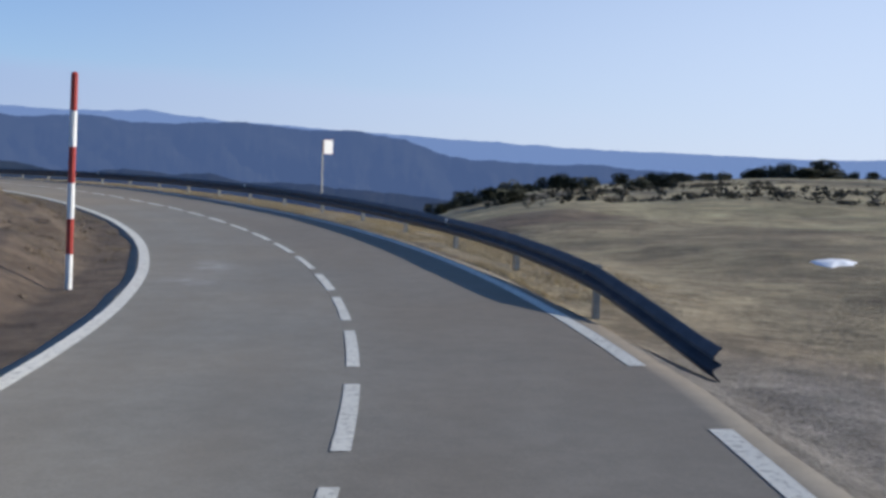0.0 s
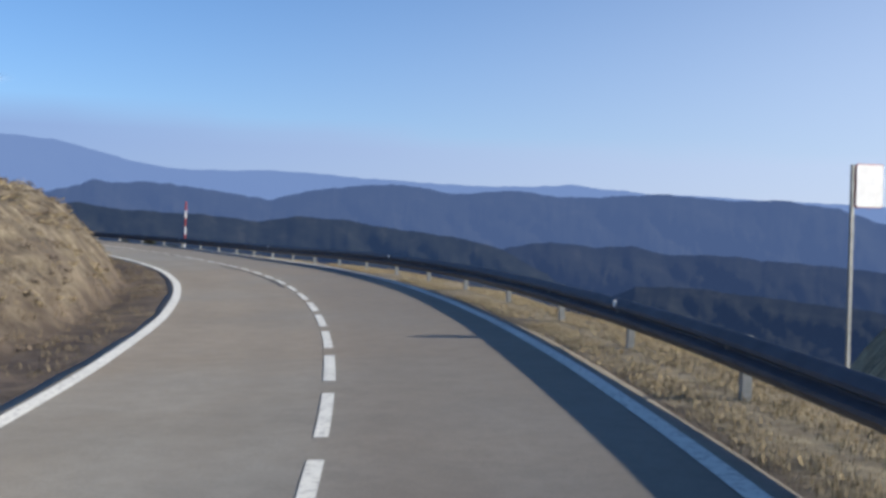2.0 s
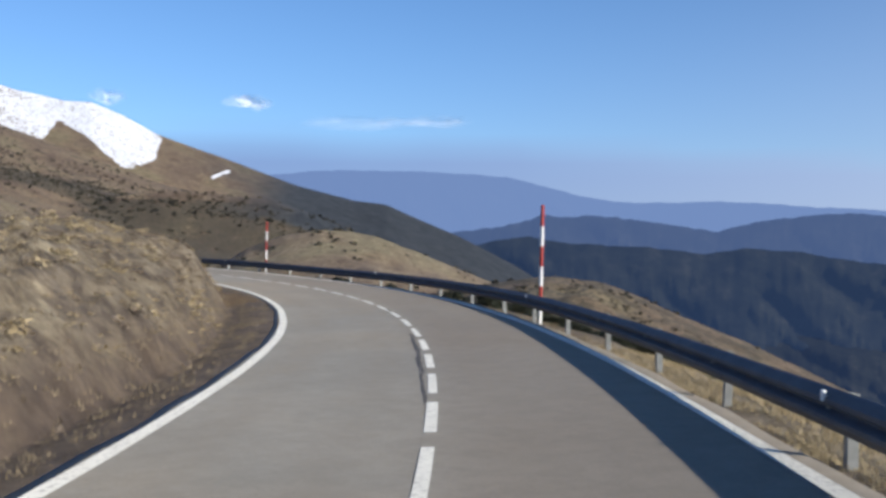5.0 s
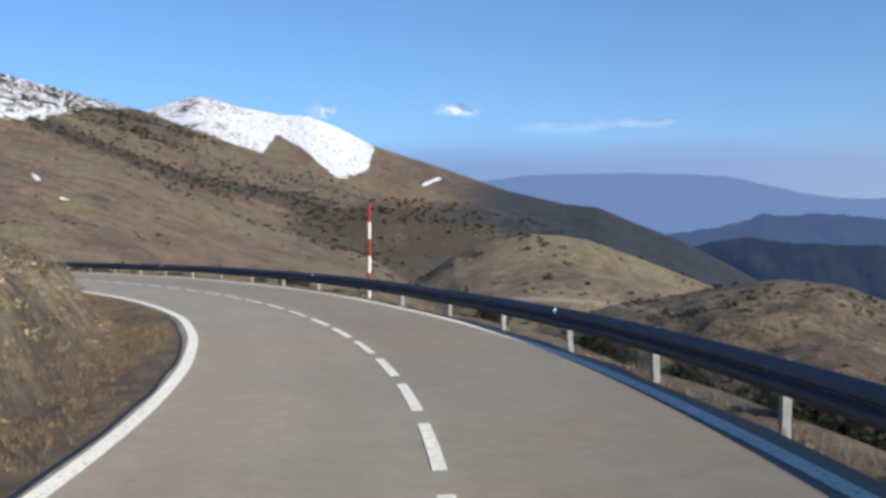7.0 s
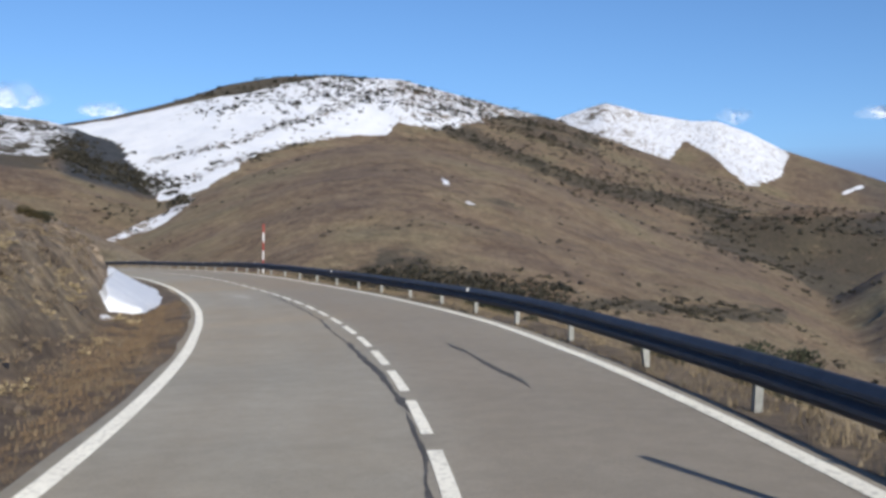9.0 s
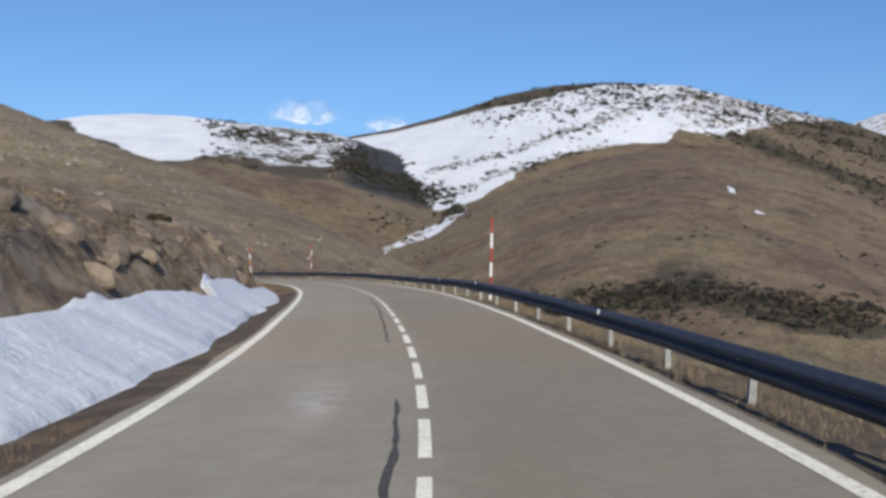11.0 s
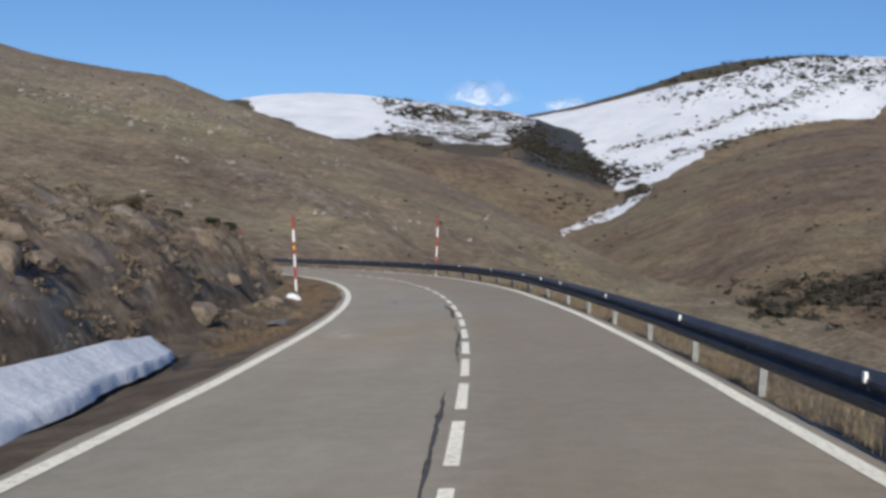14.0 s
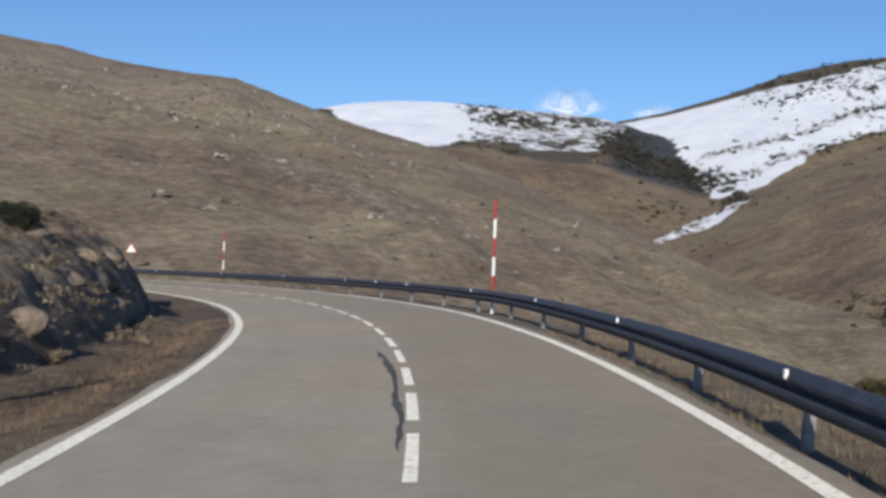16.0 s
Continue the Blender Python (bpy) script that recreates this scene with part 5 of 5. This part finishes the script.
for eye, az0, az1, r0, r1, count, seed, size, clump, line, wide in (
        (E9, 64, 100, 280, 880, 2200, 1, (0.3, 1.4), 50, None, 0), (E9, 64, 87, 850, 1480, 6000, 2, (0.8, 2.8), 90, None, 0), (E9, 86, 97, 1150, 1500, 1400, 3, (0.8, 2.6), 60, None, 0),
        (E12, 97, 112, 480, 1000, 2600, 4, (0.7, 2.6), 60, None, 0), (E12, 101, 112, 1000, 1250, 2600, 14, (1.2, 3.6), 60, None, 0), (E14, 96, 140, 130, 460, 1500, 5, (0.1, 0.55), 25, None, 0),
        (E7, 42, 70, 320, 1500, 3600, 6, (0.7, 3.0), 70, None, 0), (E10, 62, 92, 220, 520, 7000, 7, (0.5, 2.0), 30, THICK, 0.5), (E12, 74, 95, 190, 480, 14000, 8, (0.5, 2.0), 30, THICKET, 0.8), (E7, 56, 72, 700, 1160, 6000, 15, (0.8, 3.0), 50, LEDGE, 0.8), (E12, 97, 105, 700, 1250, 7000, 16, (1.2, 3.4), 60, WOODS, 0.6), (E7, 34, 56, 200, 540, 3500, 17, (0.4, 1.8), 40, None, 0), (E0, -18, 4, 60, 150, 2600, 21, (0.12, 0.5), 14, None, 0),
        (E9, 64, 87, 800, 1480, 16000, 10, (0.7, 2.6), 60, FLANK, 0.34), (E9, 87.5, 99.5, 900, 1500, 7000, 11, (0.9, 2.8), 40, ROW_UP, 0.24), (E9, 90, 98.3, 800, 1500, 7000, 12, (0.9, 2.8), 40, ROW_LOW, 0.26),
        (E9, 73, 99, 1150, 1500, 9000, 13, (1.0, 3.2), 40, CROWN, 0.8)):
    x, y, size = strewn(eye, az0, az1, r0, r1, count, seed, size, clump, line, wide)
    scatter("scrub", x, y, size, SCRUB, "scattered low dark scrub on the mountain slopes", "scrub", seed + 60)


# pale stones showing in the grass of the near hillside
g = np.random.default_rng(53)
for az0, az1, line, wide, count in ((112, 138, [(138, 7.0), (131.7, 7.0), (126.5, 6.3), (119.7, 5.6), (115, 4.2)], 0.75, 5000), (108, 127, [(124, 4.6), (119.9, 3.6), (115, 2.0), (110, 1.4)], 0.55, 3500), (98, 135, [(135, 3.5), (110, 0.5), (98, -1.2)], 1.5, 1800)):
    x, y, size = strewn(E15, az0, az1, 110, 540, count, 71, (0.15, 1.0), 30, line, wide)
    scatter("stones", x, y, size, PALE, "pale stones showing in the grass of the hillside", "stones", 9, 8, 0.5)


# heath and rough tussocks on the cut bank
g = np.random.default_rng(31)
for count, s0, s1, mat, lo, hi, need, size0, size1, label in ((9000, 128, 272, HEATH, 1.9, 8.5, 0.12, 0.06, 0.26, "low brown heath growing on the cut bank"), (6000, 44, 135, HEATH, 1.5, 8.0, 0.08, 0.04, 0.16, "low brown heath growing on the cut bank"),
                                                              (1500, 1, 48, HEATH, 0.4, 9.0, 0.15, 0.03, 0.13, "low brown heath on the bare verge"), (900, 150, 268, SCRUB, 2.6, 8.5, 0.5, 0.08, 0.32, "small dark shrubs on the cut bank"), (5200, 46, 168, STRAW, 1.3, 6.5, 0.1, 0.05, 0.2, "pale grass tussocks on the cut bank"), (4200, 168, 268, HAY, 1.8, 7.5, 0.12, 0.05, 0.2, "brown grass tussocks among the rocks of the cut")):
    s = g.uniform(s0, s1, count)
    d = g.uniform(lo, hi, count)
    lat = -left_edge(s) - 0.35 - d
    ok = (rough(s, lat * 3.0, 2.2, 47 + (mat is STRAW), 3) + 0.25 * g.normal(size=count) > need * 1.2) & ~((s > 166) & (s < 225.6) & (lat > ramp(s, DRIFT_OUT) - 0.4)) & ~((abs(s - 245) < 1.6) & (lat > -6.5))
    x, y = plan(s[ok], lat[ok])
    kind_ = "heath" if mat is HEATH else "scrub" if mat is SCRUB else "tussocks"
    scatter(kind_, x, y, (size0 + (size1 - size0) * g.random(count) ** 2)[ok], mat, label, kind_, 5, 44, 0.17)


# ---- dry grass ----
def tufts(name, s, lat, height, mat, label, seed, blades=12):
    g = np.random.default_rng(seed)
    x, y = plan(s, lat)
    z = verge(s, lat)
    n = len(s)
    a = g.uniform(0, 6.283, (n, blades))
    h = height[:, None] * g.uniform(0.55, 1.2, (n, blades))
    bend_ = h * g.uniform(0.2, 0.9, (n, blades))
    bx, by = x[:, None] + 0.11 * np.cos(a * 3.3), y[:, None] + 0.11 * np.sin(a * 2.7)
    w = 0.003 + 0.004 * g.random((n, blades))
    p0 = np.stack([bx - w * np.sin(a), by + w * np.cos(a), np.repeat(z[:, None], blades, 1) - 0.02], -1)
    p1 = np.stack([bx + w * np.sin(a), by - w * np.cos(a), np.repeat(z[:, None], blades, 1) - 0.02], -1)
    p2 = np.stack([bx + bend_ * np.cos(a), by + bend_ * np.sin(a), z[:, None] + h], -1)
    v = np.stack([p0, p1, p2], 2).reshape(-1, 3)
    return tagged(new(name, fast_mesh(name, v, np.arange(len(v)).reshape(-1, 3), mat, False)), label, "grass", kind="stuff")


g = np.random.default_rng(77)
s = np.concatenate([g.uniform(17, 95, 17000), g.uniform(95, 260, 6000)])
off = np.abs(g.normal(0, 1.6, len(s))) * np.where(s < 95, 1.0, 0.6)
lat = np.where(g.random(len(s)) < 0.8, rail_lat(s) + 0.05 + off, right_edge(s) + 0.34 + 0.5 * g.random(len(s)) * (rail_lat(s) - right_edge(s)))
ok = (rough(s, lat * 3, 2.5, 5, 3) > -0.35) & ~((s > 94) & (s < 132) & (lat > rail_lat(s) + 0.45))
far_ = s > 95
tufts("roadside_grass", s[ok & far_], lat[ok & far_], g.uniform(0.04, 0.15, len(s))[ok & far_], HAY, "tufts of brown grass along the barrier", 3)
ok = ok & ~far_
tufts("roadside_grass", s[ok], lat[ok], g.uniform(0.025, 0.085, len(s))[ok], STRAW, "tufts of dry yellow grass along the barrier", 1)
s = g.uniform(20, 268, 17000)
lat = -left_edge(s) - 0.35 - np.where(g.random(len(s)) < 0.3, g.uniform(0.05, 1.5, len(s)), g.uniform(1.3, 6.5, len(s)))
ok = (rough(s, lat * 3.5, 1.6, 9, 3) > ramp(s, [(20, 0.2), (44, -0.3), (150, -0.25), (185, -0.1), (268, -0.1)])) & ~((s > 162) & (s < 225.5) & (lat > ramp(s, DRIFT_OUT) - 0.25))
tufts("bank_grass", s[ok], lat[ok], g.uniform(0.03, 0.10, len(s))[ok], HAY, "tufts of dry grass on the cut bank", 2)


s = np.concatenate([g.uniform(112, 176, 6000), g.uniform(224, 268, 2500)])
lat = -left_edge(s) - 0.35 - np.abs(g.normal(0.9, 0.55, len(s)))
ok = (rough(s, lat * 2, 2.2, 15, 3) > -0.25) & ~((s > 166) & (lat < ramp(s, DRIFT_IN) + 0.1) & (s < 226))
tufts("ditch_grass", s[ok], lat[ok], g.uniform(0.02, 0.075, len(s))[ok], RUST, "wet rust-brown grass in the roadside ditch", 4)


# ---- far ranges and sky ----
def far_range(name, line, dist, low, mat, label, seed, jag):
    az = np.arange(line[0][0], line[-1][0], 0.1)
    el = ramp(az, line) + jag * rough(az, 0 * az, 1.2, seed, 5) + 0.35 * jag * rough(az, 0 * az, 0.3, seed + 7, 2)
    u = np.linspace(0, 1, 44)
    # spurs and side valleys run down from the crest
    a2, u2 = np.meshgrid(az, (el.mean() - low) * (1 - u), indexing="ij")
    spur = 1 - 2 * np.abs(rough(a2 + 1.3 * u2 + 0.8 * rough(a2, u2, 2, seed + 3, 3), u2 * 0.8, 2.4, seed + 11, 5))
    rr = dist * (1 - 0.26 * (1 - u) - 0.016 * spur * smooth(0, 1.0, u2))
    e = np.radians(low + (el[:, None] - low) * u)
    a = np.radians(az)[:, None]
    x, y, z = -60 - rr * np.sin(a), 85 + rr * np.cos(a), 0.6 + rr * np.tan(e)
    me_ = fast_mesh(name, np.stack([x, y, z], -1).reshape(-1, 3), grid_faces(len(az), 44), mat)
    ob = new(name, me_)
    return tagged(ob, label, "mountains", kind="structure")


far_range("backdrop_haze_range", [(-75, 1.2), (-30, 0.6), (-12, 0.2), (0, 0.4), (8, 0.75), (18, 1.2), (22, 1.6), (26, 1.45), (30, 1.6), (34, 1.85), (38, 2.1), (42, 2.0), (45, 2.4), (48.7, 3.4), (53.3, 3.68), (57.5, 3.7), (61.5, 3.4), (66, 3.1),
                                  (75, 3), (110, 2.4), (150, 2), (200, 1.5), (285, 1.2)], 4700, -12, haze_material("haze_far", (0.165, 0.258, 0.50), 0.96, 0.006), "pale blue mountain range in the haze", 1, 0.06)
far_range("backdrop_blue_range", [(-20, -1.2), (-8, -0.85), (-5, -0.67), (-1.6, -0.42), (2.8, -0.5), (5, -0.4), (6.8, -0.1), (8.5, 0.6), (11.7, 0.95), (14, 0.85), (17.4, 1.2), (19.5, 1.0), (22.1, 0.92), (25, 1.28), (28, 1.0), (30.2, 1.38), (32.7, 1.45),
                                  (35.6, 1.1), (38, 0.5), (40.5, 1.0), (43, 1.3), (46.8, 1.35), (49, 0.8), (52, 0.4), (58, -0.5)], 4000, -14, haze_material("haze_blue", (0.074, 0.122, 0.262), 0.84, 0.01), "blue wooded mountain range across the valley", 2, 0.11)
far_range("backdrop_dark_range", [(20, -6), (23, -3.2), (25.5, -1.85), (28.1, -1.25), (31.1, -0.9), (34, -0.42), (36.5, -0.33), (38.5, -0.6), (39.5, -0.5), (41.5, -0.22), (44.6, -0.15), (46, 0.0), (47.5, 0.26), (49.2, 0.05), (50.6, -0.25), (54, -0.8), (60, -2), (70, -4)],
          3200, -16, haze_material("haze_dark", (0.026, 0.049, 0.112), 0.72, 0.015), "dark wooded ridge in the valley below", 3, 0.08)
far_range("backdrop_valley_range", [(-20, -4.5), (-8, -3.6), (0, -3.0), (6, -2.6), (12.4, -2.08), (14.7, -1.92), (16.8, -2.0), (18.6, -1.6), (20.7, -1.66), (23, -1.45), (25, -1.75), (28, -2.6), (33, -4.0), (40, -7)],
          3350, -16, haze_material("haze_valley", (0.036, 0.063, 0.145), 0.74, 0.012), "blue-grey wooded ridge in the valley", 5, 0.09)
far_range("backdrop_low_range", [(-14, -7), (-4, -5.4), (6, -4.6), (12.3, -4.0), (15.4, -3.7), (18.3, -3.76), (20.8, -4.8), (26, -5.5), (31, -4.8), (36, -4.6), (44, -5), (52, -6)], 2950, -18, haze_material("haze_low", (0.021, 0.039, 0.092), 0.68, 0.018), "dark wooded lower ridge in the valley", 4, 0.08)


def haze_bank():
    m = bpy.data.materials.new("haze_bank")
    m.use_nodes = True
    n, l = m.node_tree.nodes, m.node_tree.links
    n.remove(n["Principled BSDF"])
    # haze painted as a glowing see-through sheet, paler towards the sun
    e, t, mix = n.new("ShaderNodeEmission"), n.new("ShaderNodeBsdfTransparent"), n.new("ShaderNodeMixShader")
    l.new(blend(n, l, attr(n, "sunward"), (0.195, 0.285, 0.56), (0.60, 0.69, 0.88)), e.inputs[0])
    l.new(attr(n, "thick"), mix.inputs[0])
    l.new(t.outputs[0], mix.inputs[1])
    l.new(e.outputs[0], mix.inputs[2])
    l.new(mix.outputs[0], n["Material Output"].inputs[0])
    az = np.arange(-75, 285, 0.5)
    u = np.linspace(0, 1, 40)
    el = np.radians(-3 + 33 * u ** 1.4)[None] + 0 * az[:, None]
    a = np.radians(az)[:, None]
    dist = 4880
    v = np.stack([-60 - dist * np.sin(a) + 0 * el, 85 + dist * np.cos(a) + 0 * el, dist * np.tan(el)], -1)
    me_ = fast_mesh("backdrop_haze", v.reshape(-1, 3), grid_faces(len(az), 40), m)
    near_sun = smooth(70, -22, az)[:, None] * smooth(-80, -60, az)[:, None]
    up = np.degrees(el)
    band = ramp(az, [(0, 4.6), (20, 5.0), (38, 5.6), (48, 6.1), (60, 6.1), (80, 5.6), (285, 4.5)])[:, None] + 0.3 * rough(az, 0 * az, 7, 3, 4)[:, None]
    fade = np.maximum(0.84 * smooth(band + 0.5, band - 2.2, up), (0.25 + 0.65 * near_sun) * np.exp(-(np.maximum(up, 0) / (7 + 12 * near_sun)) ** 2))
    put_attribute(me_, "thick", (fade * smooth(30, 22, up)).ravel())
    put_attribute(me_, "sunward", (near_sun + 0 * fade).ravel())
    ob = new("backdrop_haze", me_)
    ob.visible_shadow = False
    return tagged(ob, "pale lavender bank of haze over the far mountains", "haze", kind="structure")


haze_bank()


def cloud_material():
    m, n, l, b = material("thin_cloud", 1.0)
    b.inputs["Base Color"].default_value = (0.85, 0.85, 0.87, 1)
    t = n.new("ShaderNodeBsdfTransparent")
    mix = n.new("ShaderNodeMixShader")
    fac = maths(n, l, "MULTIPLY", attr(n, "thick"), colours(n, l, tex(n, l, 0.012, 8), [(0.3, (0.2,) * 3), (0.7, (1.0,) * 3)]))
    l.new(fac, mix.inputs[0])
    l.new(t.outputs[0], mix.inputs[1])
    l.new(b.outputs[0], mix.inputs[2])
    l.new(mix.outputs[0], n["Material Output"].inputs[0])
    return m


CLOUD = cloud_material()


def cloud(az, el, wide, tall, strength, seed):
    """A thin puff: a lens-shaped heap, thick in the middle and frayed at its edges."""
    dist = 4600
    x, y = -60 - dist * math.sin(radians(az)), 85 + dist * math.cos(radians(az))
    z = dist * math.tan(radians(el))
    n, k = 40, 14
    u, w = np.meshgrid(np.linspace(-1, 1, n), np.linspace(-1, 1, k), indexing="ij")
    hump = np.clip(1 - u ** 2 - w ** 2 * 0.95, 0, 1)
    puff = hump * (0.6 + 0.6 * rough(u * 3 + seed, w * 2, 1.0, seed, 4))
    px = u * wide / 2
    pz = w * tall / 2 + 0.25 * tall * rough(u * 2.5, w, 1.0, seed + 4, 3)
    py = -puff * tall * 0.8
    a = radians(az)
    v = np.stack([x + px * math.cos(a) + py * -math.sin(a) * -1, y + px * math.sin(a) + py * -math.cos(a) * -1 * -1, z + pz], -1)
    me_ = fast_mesh("cloud", v.reshape(-1, 3), grid_faces(n, k), CLOUD)
    put_attribute(me_, "thick", (strength * np.clip(puff * 1.6, 0, 1)).ravel())
    ob = new("backdrop_cloud", me_)
    ob.visible_shadow = False
    return tagged(ob, "small thin white cloud low over the mountains", "cloud", "clouds", "structure")


for k, a in enumerate(((62.3, 7.15, 220, 62, 0.8), (69.3, 7.2, 160, 70, 0.45), (105.7, 7.45, 330, 110, 0.75), (101.3, 7.05, 220, 60, 0.7), (53, 6.3, 420, 50, 0.35), (56.5, 6.2, 500, 60, 0.25))):
    cloud(*a, k + 2)
